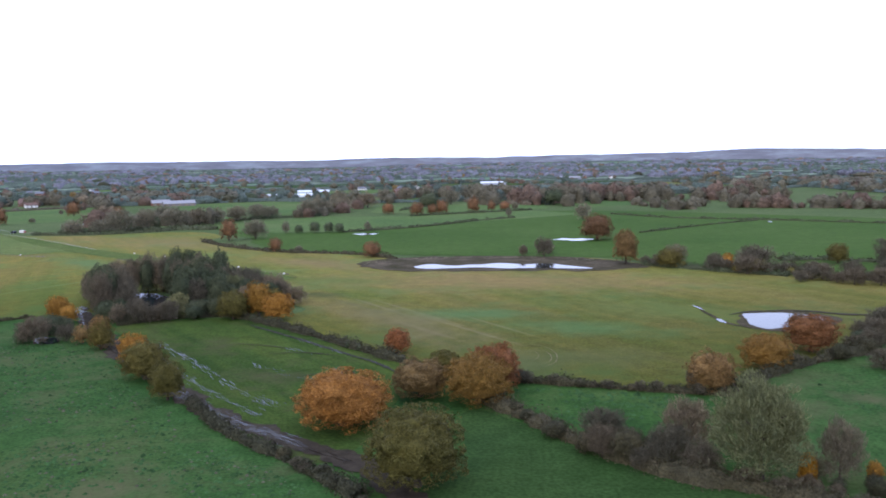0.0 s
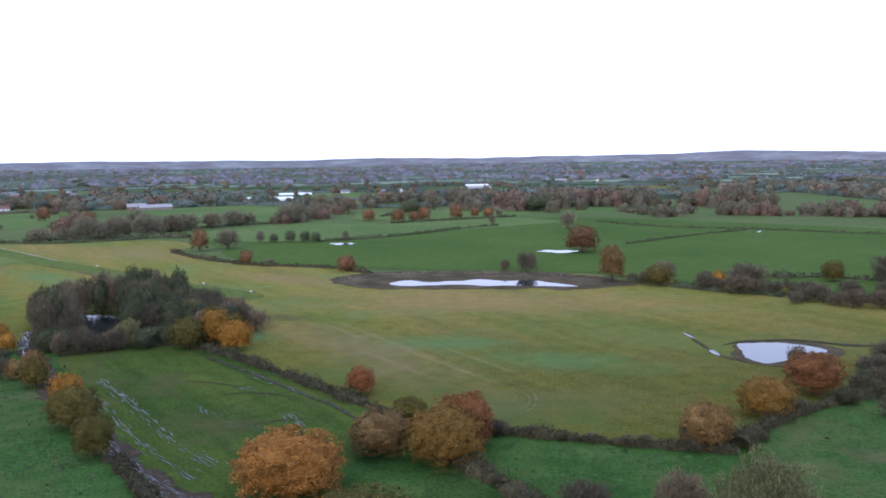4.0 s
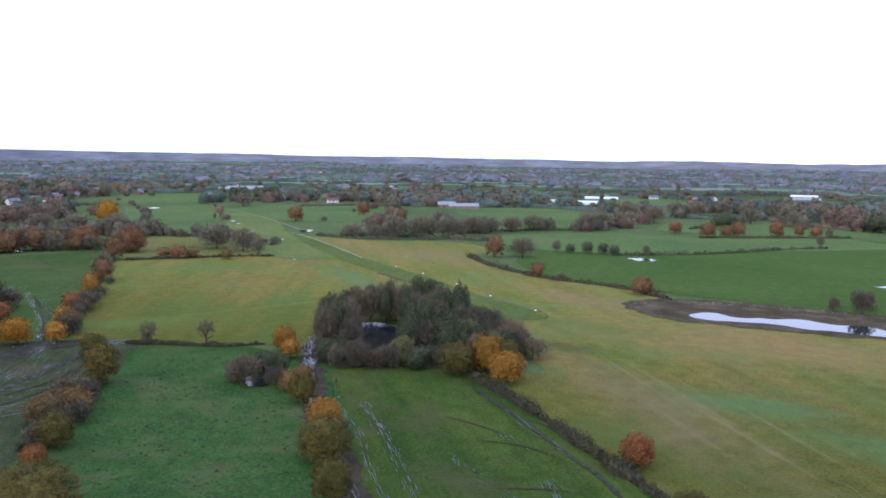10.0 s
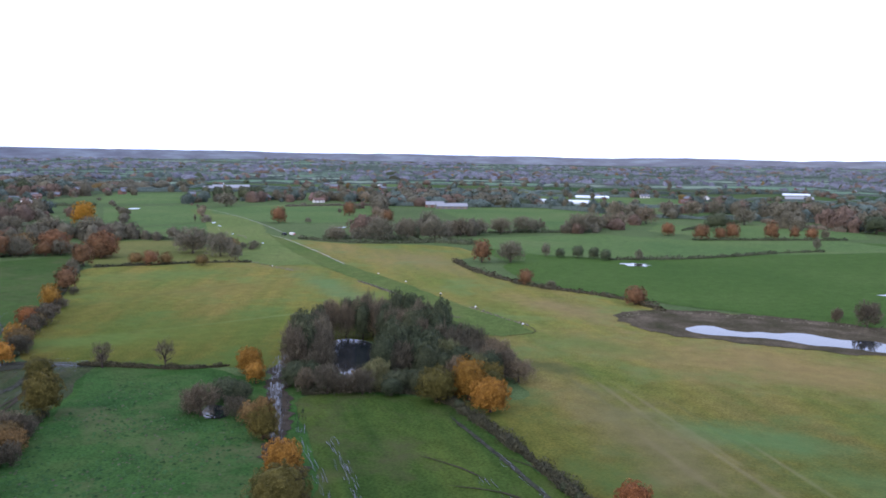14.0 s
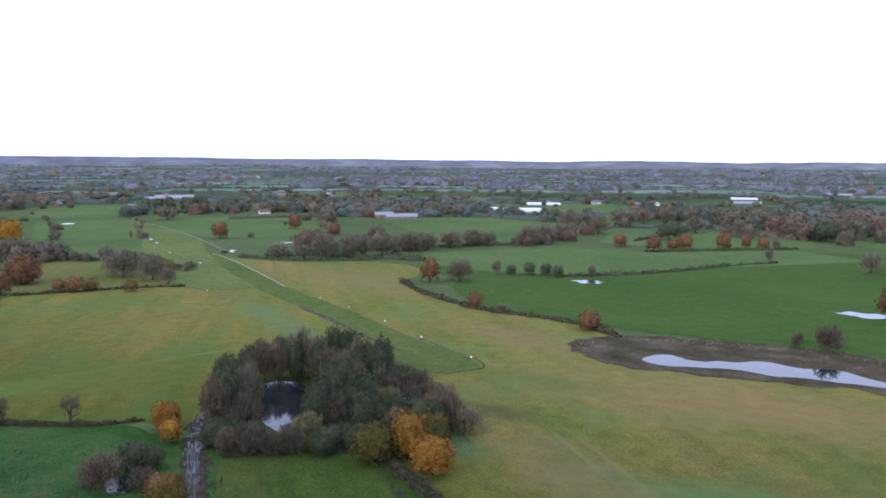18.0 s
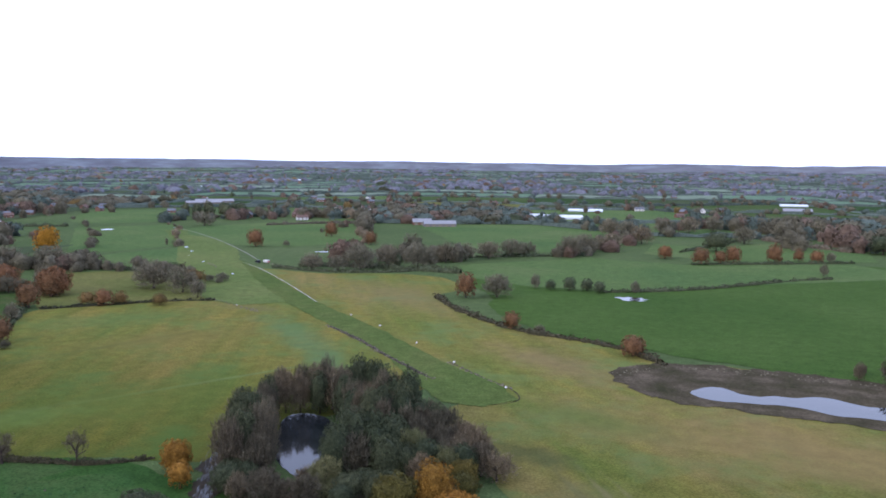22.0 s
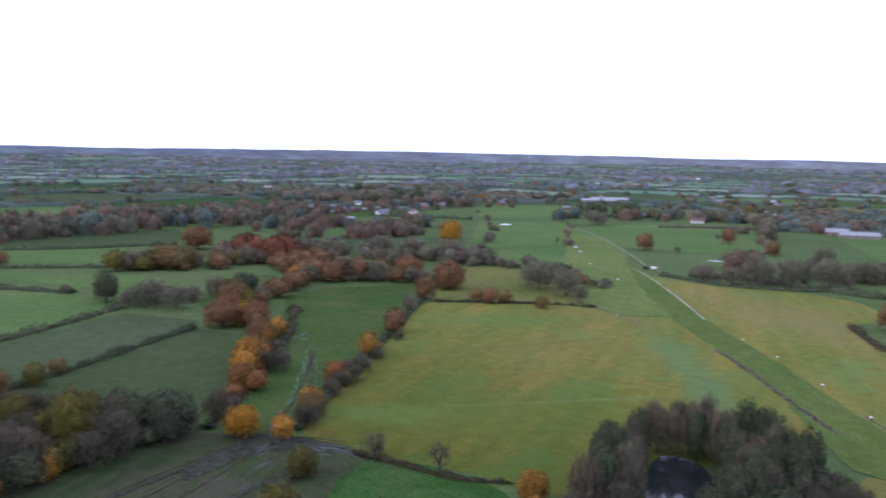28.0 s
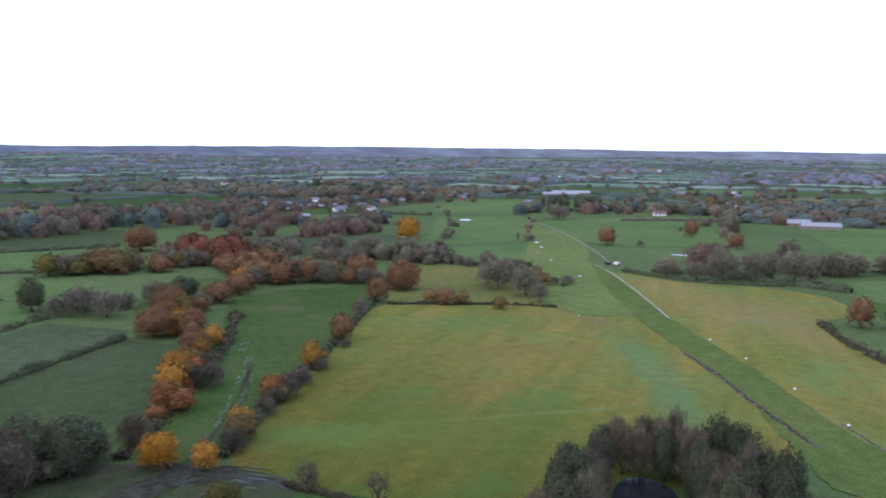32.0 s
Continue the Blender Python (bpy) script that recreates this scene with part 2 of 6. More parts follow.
LEAF = {
    "orange": leafy("oak_leaf_orange", (0.165, 0.078, 0.019), (0.222, 0.104, 0.026), (0.288, 0.135, 0.034)),
    "amber": leafy("oak_leaf_amber", (0.189, 0.093, 0.018), (0.251, 0.125, 0.025), (0.326, 0.163, 0.031)),
    "gold": leafy("leaf_gold", (0.205, 0.098, 0.012), (0.275, 0.132, 0.017), (0.355, 0.172, 0.024)),
    "rust": leafy("leaf_rust", (0.131, 0.056, 0.022), (0.172, 0.075, 0.030), (0.224, 0.097, 0.037)),
    "umber": leafy("leaf_umber", (0.131, 0.073, 0.019), (0.175, 0.098, 0.024), (0.229, 0.127, 0.031)),
    "brown": leafy("leaf_brown", (0.103, 0.066, 0.026), (0.135, 0.088, 0.035), (0.175, 0.114, 0.045)),
    "olive": leafy("oak_leaf_olive", (0.070, 0.059, 0.016), (0.096, 0.081, 0.022), (0.125, 0.108, 0.030)),
    "wine": leafy("leaf_wine", (0.074, 0.030, 0.016), (0.099, 0.039, 0.021), (0.129, 0.050, 0.028)),
    "dark": leafy("evergreen_leaf", (0.044, 0.053, 0.029), (0.060, 0.072, 0.039), (0.082, 0.095, 0.052)),
    "willow": leafy("willow_leaf", (0.120, 0.126, 0.060), (0.138, 0.146, 0.070), (0.158, 0.166, 0.082)),
    "bare": leafy("twig_grey", (0.075, 0.064, 0.044), (0.101, 0.087, 0.061), (0.135, 0.119, 0.084)),
    "paleb": leafy("twig_pale", (0.105, 0.088, 0.059), (0.140, 0.118, 0.080), (0.182, 0.156, 0.108)),
    # far haze is tinted into this grey-blue wood colour
    "haze_grey": leafy("hazed_wood", (0.085, 0.086, 0.102), (0.113, 0.115, 0.137), (0.147, 0.149, 0.177), 0.05),
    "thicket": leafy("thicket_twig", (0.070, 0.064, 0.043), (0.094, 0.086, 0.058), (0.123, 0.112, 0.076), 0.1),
    # the next two are cooled and muted in colour for haze
    "haze_green": leafy("hazed_green_leaf", (0.052, 0.069, 0.056), (0.070, 0.092, 0.078), (0.093, 0.120, 0.102), 0.05),
    "russet": leafy("hazed_russet", (0.086, 0.060, 0.044), (0.115, 0.080, 0.058), (0.149, 0.104, 0.077), 0.05),
    "scrub": leafy("bramble", (0.037, 0.037, 0.020), (0.053, 0.051, 0.029), (0.078, 0.071, 0.044)),
}

# rust and twig colours for far trees, paled to hold the distance haze
LEAF["faded"] = leafy("leaf_hazed_rust", (0.108, 0.057, 0.028), (0.144, 0.077, 0.038), (0.186, 0.100, 0.050))
LEAF["thin"] = leafy("hazed_twig", (0.116, 0.105, 0.072), (0.155, 0.140, 0.097), (0.205, 0.187, 0.131), 0.2)


def plain(name, color, rough=0.8, metal=0.0, vary=0.25, scale=2.0):
    m, nt, bs, geo = base(name, rough, 0.25 if rough < 0.85 else 0.06)
    bs.inputs["Metallic"].default_value = metal
    n = tex(nt, "ShaderNodeTexNoise", geo.outputs["Position"], scale, 5, 0.65)
    lo, hi = [c * (1 - vary) for c in color], [c * (1 + vary) for c in color]
    nt.links.new(ramp(nt, n, [(0.3, lo), (0.7, hi)]), bs.inputs["Base Color"])
    bumped(nt, bs, n, 0.15, 0.05)
    return m


M_BARK = plain("bark", (0.05, 0.04, 0.032), 0.95, 0, 0.5, 3)
M_MUD = plain("wet_mud", (0.034, 0.027, 0.018), 0.92, 0, 0.45, 0.5)
M_MARGIN = grass("dried_reed_margin", (0.036, 0.034, 0.016), (0.060, 0.049, 0.030), (0.098, 0.077, 0.052), 0.09)
M_GRAVEL = plain("pale_gravel", (0.16, 0.16, 0.12), 0.95, 0, 0.3, 1.0)
M_CHALK = plain("pale_stone", (0.34, 0.34, 0.30), 0.95, 0, 0.3, 1.0)
M_WALLW = plain("white_render", (0.56, 0.54, 0.51), 0.85, 0, 0.12, 0.6)
M_BRICK = plain("red_brick", (0.16, 0.09, 0.065), 0.9, 0, 0.3, 1.2)
M_TILE = plain("roof_tile", (0.13, 0.085, 0.07), 0.85, 0, 0.3, 1.0)
M_SLATE = plain("roof_slate", (0.12, 0.125, 0.14), 0.7, 0, 0.25, 1.0)
M_SHEET = plain("fibre_cement_sheet", (0.22, 0.22, 0.23), 0.8, 0, 0.15, 0.5)
M_BLOCK = plain("concrete_block", (0.17, 0.15, 0.145), 0.9, 0, 0.2, 0.7)
M_POLY = plain("polythene", (0.55, 0.58, 0.62), 0.35, 0, 0.08, 0.3)
M_WOOD = plain("weathered_wood", (0.20, 0.17, 0.13), 0.9, 0, 0.3, 3)
M_DARKGLASS = plain("dark_window", (0.02, 0.022, 0.026), 0.15, 0, 0.1, 1)
M_CARPAINT = plain("dark_car_paint", (0.012, 0.014, 0.02), 0.3, 0.2, 0.1, 1)
M_RUBBER = plain("rubber", (0.015, 0.015, 0.015), 0.9, 0, 0.2, 5)
M_RED = plain("faded_red_paint", (0.35, 0.06, 0.05), 0.6, 0, 0.2, 2)
M_STEEL = plain("galvanised_steel", (0.45, 0.46, 0.47), 0.45, 0.7, 0.15, 3)


def watery():
    m, nt, bs, geo = base("still_water", 0.04, 0.5)
    bs.inputs["IOR"].default_value = 1.333
    bs.inputs["Specular Tint"].default_value = (0.86, 0.95, 1.0, 1)
    n = tex(nt, "ShaderNodeTexNoise", geo.outputs["Position"], 0.2, 3, 0.6)
    nt.links.new(ramp(nt, n, [(0.35, (0.010, 0.013, 0.014)), (0.65, (0.024, 0.026, 0.026))]), bs.inputs["Base Color"])
    rip = tex(nt, "ShaderNodeTexNoise", geo.outputs["Position"], 2.5, 2, 0.5)
    bumped(nt, bs, rip, 0.04, 0.02)
    return m


M_WATER = watery()


# ---- building blocks ----
def rise(x, y):
    """Height of the land: a flat plain that lifts a little towards the horizon."""
    r = math.hypot(x, y)
    s = min(max((r - 3800) / 1000, 0), 1)
    return s * s * (3 - 2 * s) * (14 + 5 * math.sin(math.atan2(x, y) * 9))


def mesh_of(name, verts, faces, mats, index=None, smooth=False):
    me = bpy.data.meshes.new(name)
    me.from_pydata([tuple(v) for v in verts], [], faces)
    for m in mats:
        me.materials.append(m)
    if index is not None:
        me.polygons.foreach_set("material_index", np.asarray(index, dtype=np.int32))
    if smooth:
        me.polygons.foreach_set("use_smooth", np.ones(len(me.polygons), dtype=bool))
    return me


def fast_mesh(name, verts, quads, mats, index=None):
    """A mesh of many quads or triangles from arrays."""
    me = bpy.data.meshes.new(name)
    n, k = quads.shape
    me.vertices.add(len(verts))
    me.vertices.foreach_set("co", np.ascontiguousarray(verts, dtype=np.float32).ravel())
    me.loops.add(n * k)
    me.loops.foreach_set("vertex_index", np.ascontiguousarray(quads, dtype=np.int32).ravel())
    me.polygons.add(n)
    me.polygons.foreach_set("loop_start", np.arange(0, n * k, k, dtype=np.int32))
    for m in mats:
        me.materials.append(m)
    if index is not None:
        me.polygons.foreach_set("material_index", np.asarray(index, dtype=np.int32))
    me.update(calc_edges=True)
    return me


def part(name, me, parent, label="", m=None):
    ob = new(name, me)
    ob.parent = parent
    if m is not None:
        ob.matrix_local = m
    return tagged(ob, label)


def cards(rng, pts, normals, size, flat=0.55):
    """Leaf sprays: one small bent-away square at each point, facing roughly along its normal."""
    n = len(pts)
    nr = normals + rng.normal(0, flat, (n, 3))
    nr /= np.linalg.norm(nr, axis=1, keepdims=True) + 1e-9
    a = np.cross(nr, rng.normal(0, 1, (n, 3)))
    a /= np.linalg.norm(a, axis=1, keepdims=True) + 1e-9
    b = np.cross(nr, a)
    s = (size * rng.uniform(0.6, 1.3, n))[:, None]
    t = s * rng.uniform(0.6, 1.1, (n, 1))
    v = np.stack([pts - a * s - b * t * 0.5, pts + a * s * 0.3 - b * t, pts + a * s + b * t * 0.4, pts - a * s * 0.2 + b * t], 1)
    return v.reshape(-1, 3), np.arange(4 * n).reshape(n, 4)


def tube(points, radii, sides=6):
    """A tapered limb through the points."""
    verts, faces = [], []
    for i, (p, r) in enumerate(zip(points, radii)):
        d = Vector(points[min(i + 1, len(points) - 1)]) - Vector(points[max(i - 1, 0)])
        q = d.to_track_quat("Z", "Y")
        for k in range(sides):
            an = 2 * math.pi * k / sides
            verts.append(Vector(p) + q @ Vector((r * math.cos(an), r * math.sin(an), 0)))
    for i in range(len(points) - 1):
        for k in range(sides):
            j = (k + 1) % sides
            faces.append((i * sides + k, i * sides + j, (i + 1) * sides + j, (i + 1) * sides + k))
    return verts, faces


def joined(pieces):
    verts, faces = [], []
    for v, f in pieces:
        n = len(verts)
        verts += [tuple(p) for p in v]
        faces += [tuple(i + n for i in q) for q in f]
    return verts, faces


def box(x0, y0, z0, x1, y1, z1):
    v = [(x, y, z) for z in (z0, z1) for y in (y0, y1) for x in (x0, x1)]
    return v, [(0, 2, 3, 1), (4, 5, 7, 6), (0, 1, 5, 4), (2, 6, 7, 3), (0, 4, 6, 2), (1, 3, 7, 5)]


# ---- trees ----
def reach(d, seed, form):
    """How far the crown reaches along a direction: broad boughs, and smaller tufts on them."""
    p = Vector(d)
    o = Vector((seed * 0.37, seed * 0.11, 0))
    big = noise.noise(p * 1.7 + o)
    mid = abs(noise.noise(p * 3.6 + o))
    tuft = noise.noise(p * 8.5 + o)
    k = 1.35 if form in ("bare", "wiry") else 1.0
    r = 0.80 + k * (0.24 * big + 0.24 * mid + 0.08 * tuft)
    if form == "tall":
        r *= 1 - 0.18 * max(d[2], 0) * (abs(d[0]) + abs(d[1]))
    return 0.5 * max(0.45, min(r, 1.12))


def crown_mesh(kind, form, seed, count, size, fine):
    rng = np.random.default_rng(seed)
    low = {"broad": 0.03, "bush": 0.0, "tall": 0.0, "bare": 0.0, "wiry": 0.12}[form]

    def placed(d, r):
        p = d * r[:, None]
        z = p[:, 2]
        full = np.where(z < 0, np.maximum(1 - d[:, 2] ** 2, 0.05) ** -0.40, 1.0)
        return np.stack([p[:, 0] * full, p[:, 1] * full, np.maximum(low * 0.5 + 0.02, (1 + low) / 2 + z * (1 - low))], 1)

    # boughs: tufts of sprays all over the crown, with dark gaps between them
    boughs = 46 if count < 800 else 120 if count < 4000 else 290
    k = np.arange(boughs) + 0.5
    up = 1 - 2 * k / boughs
    turn = k * 2.39996
    flat = np.sqrt(1 - up * up)
    b = np.stack([flat * np.cos(turn), flat * np.sin(turn), up], 1) + rng.normal(0, 0.14, (boughs, 3))
    b /= np.linalg.norm(b, axis=1, keepdims=True)
    centre = b * (np.array([reach(q, seed, form) for q in b]) * rng.uniform(0.82, 0.96, boughs))[:, None]
    own = rng.integers(0, boughs, count)
    tuft = rng.uniform(0.65, 1.25, boughs) * 1.15 / math.sqrt(boughs)
    d = rng.normal(0, 1, (count, 3)) + b[own] * 0.9
    d /= np.linalg.norm(d, axis=1, keepdims=True)
    far = rng.uniform(0.35, 1.0, count) ** 0.6
    p = centre[own] + d * (tuft[own] * far)[:, None]
    r = np.minimum(np.linalg.norm(p, axis=1), 0.53)
    d = d * 0.8 + b[own] * 0.8 + np.array([0, 0, 0.25])
    d /= np.linalg.norm(d, axis=1, keepdims=True)
    v, q = cards(rng, placed(p / r[:, None], r), d, size, 0.55)
    verts, faces = [v], [q]
    n = len(v)
    rows, cols = fine
    lat = -math.pi / 2 + math.pi * np.arange(rows + 1) / rows
    lon = 2 * math.pi * np.arange(cols) / cols
    unit = np.stack([np.cos(lat)[:, None] * np.cos(lon), np.cos(lat)[:, None] * np.sin(lon), np.repeat(np.sin(lat)[:, None], cols, 1)], -1).reshape(-1, 3)
    inner = np.array([reach(u, seed, form) for u in unit]) * 0.76
    verts.append(placed(unit, inner))
    faces.append(n + np.array([(a * cols + b, a * cols + (b + 1) % cols, (a + 1) * cols + (b + 1) % cols, (a + 1) * cols + b) for a in range(rows) for b in range(cols)]))
    return fast_mesh("crown", np.concatenate(verts), np.concatenate(faces), [LEAF[kind]])


def twig_mesh(kind, form, seed, count, width, length):
    """A leafless crown: thin tapering twigs that fan up and out from the boughs, with gaps."""
    rng = np.random.default_rng(seed)
    low = 0.0 if form == "bare" else 0.14
    d = rng.normal(0, 1, (count * 2, 3))
    d[:, 2] = np.where(rng.random(len(d)) < (0.45 if form == "bare" else 0.25), -np.abs(d[:, 2]) * 0.9, np.abs(d[:, 2]))
    d /= np.linalg.norm(d, axis=1, keepdims=True)
    r = np.array([reach(q, seed, form) for q in d]) * rng.uniform(0.12, 1.0, len(d)) ** 0.5
    p = d * r[:, None]
    o = Vector((seed * 0.21, 3, seed * 0.13))
    gap = np.array([noise.noise(Vector(q) * 7 + o) for q in p])
    p = p[np.argsort(-(gap + rng.normal(0, 0.22, len(p))))[:count]]
    n = len(p)
    if form == "bare":
        # side shoots fill the crown out towards the ground
        p[:, :2] *= np.where(p[:, 2] < 0, np.maximum(1 - (p[:, 2] * 2) ** 2, 0.08) ** -0.38, 1.0)[:, None]
    p[:, 2] = np.maximum(low * 0.5 + 0.02, (1 + low) / 2 + p[:, 2] * (1 - low))
    v = p - np.array([0, 0, 0.12 + low])
    v /= np.linalg.norm(v, axis=1, keepdims=True) + 1e-9
    v = v * 0.8 + np.array([0, 0, 0.35]) + rng.normal(0, 0.42, (n, 3))
    v *= (length * rng.uniform(0.5, 1.25, n) / (np.linalg.norm(v, axis=1) + 1e-9))[:, None]
    a = np.cross(v, rng.normal(0, 1, (n, 3)))
    a *= (width * rng.uniform(0.5, 1.2, n) / (np.linalg.norm(a, axis=1) + 1e-9))[:, None]
    tri = np.stack([p - v * 0.5 - a, p - v * 0.5 + a, p + v * 0.5], 1)
    tri[..., 2] = np.maximum(tri[..., 2], 0.0)
    return fast_mesh("crown", tri.reshape(-1, 3), np.arange(3 * n).reshape(n, 3), [LEAF[kind]])


def trunk_mesh(form, seed):
    rng = random.Random(seed)
    r0 = {"broad": 0.035, "bush": 0.02, "tall": 0.03, "bare": 0.025, "wiry": 0.04}[form]
    top = {"broad": 0.45, "bush": 0.3, "tall": 0.6, "bare": 0.5, "wiry": 0.45}[form]
    pieces = [tube([(0, 0, -0.02), (0.005, 0, 0.06), (0.01, 0.005, top * 0.6), (0, 0, top)], [r0 * 1.7, r0 * 1.1, r0 * 0.9, r0 * 0.6], 8)]
    n = 7 if form != "bush" else 5
    for i in range(n):
        an = i * 2.4 + rng.uniform(-0.3, 0.3)
        z0 = top * rng.uniform(0.5, 1.0)
        reach = rng.uniform(0.25, 0.38)
        z1 = min(0.9, z0 + rng.uniform(0.15, 0.4))
        a = (reach * math.cos(an), reach * math.sin(an), z1)
        mid = (a[0] * 0.5 + rng.uniform(-0.03, 0.03), a[1] * 0.5 + rng.uniform(-0.03, 0.03), z0 + (z1 - z0) * 0.62)
        pieces.append(tube([(0, 0, z0), mid, a], [r0 * 0.55, r0 * 0.35, r0 * 0.12], 5))
    v, f = joined(pieces)
    return mesh_of("trunk", v, f, [M_BARK], smooth=True)


KIND = {
    # kind: form, label, name, group
    "orange": ("broad", "spreading oak in full orange autumn leaf", "oak_tree"),
    "amber": ("broad", "oak with bright amber autumn leaves", "oak_tree"),
    "gold": ("broad", "tree with golden yellow autumn leaves", "field_maple"),
    "rust": ("broad", "hedgerow tree with rusty red-brown leaves", "hedgerow_tree"),
    "umber": ("broad", "oak with thinning orange-brown leaves", "oak_tree"),
    "brown": ("broad", "tree with faded brown leaves", "hedgerow_tree"),
    "olive": ("broad", "round oak turning from green to brown", "oak_tree"),
    "wine": ("broad", "large tree with dark wine-red leaves", "beech_tree"),
    "dark": ("broad", "dark evergreen tree with dense foliage", "evergreen_tree"),
    "willow": ("tall", "tall willow with thin grey-green leaves", "willow_tree"),
    "bare": ("bare", "leafless grey-brown tree with fine twigs", "bare_tree"),
    "paleb": ("bare", "leafless tree with pale straw-grey twigs", "bare_tree"),
    "scrub": ("bush", "low tangled bramble bush in the hedge", "bramble_bush"),
    "faded": ("broad", "hedgerow tree with russet leaves paled for haze", "hedgerow_tree"),
    "thin": ("bare", "leafless tree in a far hedge", "bare_tree"),
    "wiry": ("wiry", "small leafless hedge tree leaning in the wind", "bare_tree"),
}
protos = {}
tree_rng = random.Random(4)


def tree(kind, x, y, h, w, level=None):
    """A tree of that kind at (x, y), h high and w wide."""
    # past about 300 m the crown colour itself carries the haze
    if kind == "bare" and math.hypot(x + 5, y - 60) > 330:
        kind = "thin"
    if kind in ("rust", "orange", "umber") and math.hypot(x + 5, y - 60) > 300:
        kind = "faded"
    form, label, name = KIND[kind]
    away = math.hypot(x + 5, y - 60)
    w *= 0.84 if away > 350 and x > -120 else 1.0
    w *= 1.1 if away < 130 and x < 20 and form == "broad" else 1.0
    h *= 1.15 if away > 190 and form == "broad" else 1.08
    if level is None:
        seen = max(w, h) / max(away, 60)
        level = 0 if seen > 0.066 else 1 if seen > 0.034 else 2
    if form == "broad" and h < 4.2:
        form = "bush"
    key = (kind, form, level, tree_rng.randrange(3))
    m = pose(x, y, rise(x, y), 0, 0, tree_rng.uniform(0, 360)) @ Matrix.Diagonal((w, w * tree_rng.uniform(0.88, 1.06), h, 1))
    if key in protos:
        return copy_thing(protos[key], m @ Matrix.Diagonal([1 / c for c in protos[key].scale] + [1]))
    seed = hash_of(key)
    root = new(name)
    tagged(root, label, "tree", f"{kind} trees")
    part("trunk", trunk_mesh(form, seed), root)
    bare = form in ("bare", "wiry")
    if bare:
        count = 800 if form == "wiry" else (6500, 3000, 900)[level]
        crown = twig_mesh("bare" if kind == "wiry" else kind, form, seed, count, (0.0055, 0.0085, 0.017)[level], (0.10, 0.13, 0.18)[level])
    elif kind == "willow":
        crown = twig_mesh(kind, "bare", seed, (22000, 6000, 900)[level], (0.0058, 0.0095, 0.018)[level], (0.048, 0.09, 0.17)[level])
    else:
        crown = crown_mesh(kind, form, seed, (17000, 4200, 800)[level], (0.0082, 0.0150, 0.032)[level], ((20, 30), (12, 18), (7, 11))[level])
    part("crown", crown, root)
    root.matrix_basis = m
    protos[key] = root
    return root


WOODS = []


def grove(kinds, count, h, w, spread, pts):
    """Trees of mixed kinds scattered along a line."""
    rng = random.Random(int(abs(pts[0][0]) * 3 + count))
    line = curve_through(pts, 2.0)
    kinds = kinds.split()
    done = []
    count, h, w = int(count * 1.4), h * 1.05, w * 1.15
    for _ in range(count * 6):
        p = rng.choice(line)
        x, y = p.x + rng.gauss(0, 0.5) * spread, p.y + rng.gauss(0, 0.5) * spread
        if len(done) >= count or any((x - a) ** 2 + (y - b) ** 2 < (w * 0.36) ** 2 for a, b in done):
            continue
        done.append((x, y))
        k = rng.choice([0.5, 0.7, 0.9, 1.1, 1.3])
        kind = rng.choice(kinds)
        if math.hypot(x + 5, y - 60) > 520:
            WOODS.append((x, y, h * k, w * k * rng.uniform(0.85, 1.15), kind))
        else:
            tree(kind, round(x, 1), round(y, 1), h * k, w * k * rng.uniform(0.85, 1.15))


def hash_of(key):
    return sum(ord(ch) * (i + 3) for i, ch in enumerate(str(key))) % 9973


# ---- lines and sheets on the land ----
def curve_through(pts, step=3.0, closed=False):
    """Points along a smooth line through the given ones."""
    p = [Vector((x, y, 0)) for x, y in pts]
    n = len(p)
    out = []
    for i in range(n if closed else n - 1):
        if closed:
            a, b, c, d = p[i - 1], p[i], p[(i + 1) % n], p[(i + 2) % n]
        else:
            a, b, c, d = p[max(i - 1, 0)], p[i], p[i + 1], p[min(i + 2, n - 1)]
        k = max(2, int((c - b).length / step))
        for j in range(k):
            t = j / k
            out.append(0.5 * ((2 * b) + (c - a) * t + (2 * a - 5 * b + 4 * c - d) * t * t + (3 * b - a - 3 * c + d) * t ** 3))
    if not closed:
        out.append(p[-1])
    return out


def sheet(name, pts, z, mat, label, category, wobble=0.6, step=1.6, straight=False):
    """A level sheet of ground with an uneven edge."""
    ring = curve_through(pts, step, True)
    if straight:
        ring = [Vector((*p, 0)).lerp(Vector((*q, 0)), i / 12) for p, q in zip(pts, pts[1:] + pts[:1]) for i in range(12)]
    v = []
    for i, p in enumerate(ring):
        q = noise.noise_vector(p * 0.15) * wobble + noise.noise_vector(p * 0.9) * wobble * 0.5
        v.append((p.x + q.x, p.y + q.y, z))
    me = mesh_of(name, v, [tuple(range(len(v)))], [mat])
    if me.polygons[0].normal.z < 0:
        me.flip_normals()
    ob = new(name, me)
    return tagged(ob, label, category, kind="structure")


sheet_level = [0.03]


def field(kind, pts, label):
    sheet_level[0] += 0.004
    mat = M_FIELD[{"greenB": "bright", "greenC": "bright", "greenD": "bright", "greenE": "bright", "greenF": "bright"}.get(kind, kind)]
    return sheet("field", pts, sheet_level[0], mat, label, "field", 1.2, straight=kind in ("light", "strip", "dull", "pale", "bright", "greenA", "greenD", "greenF"))


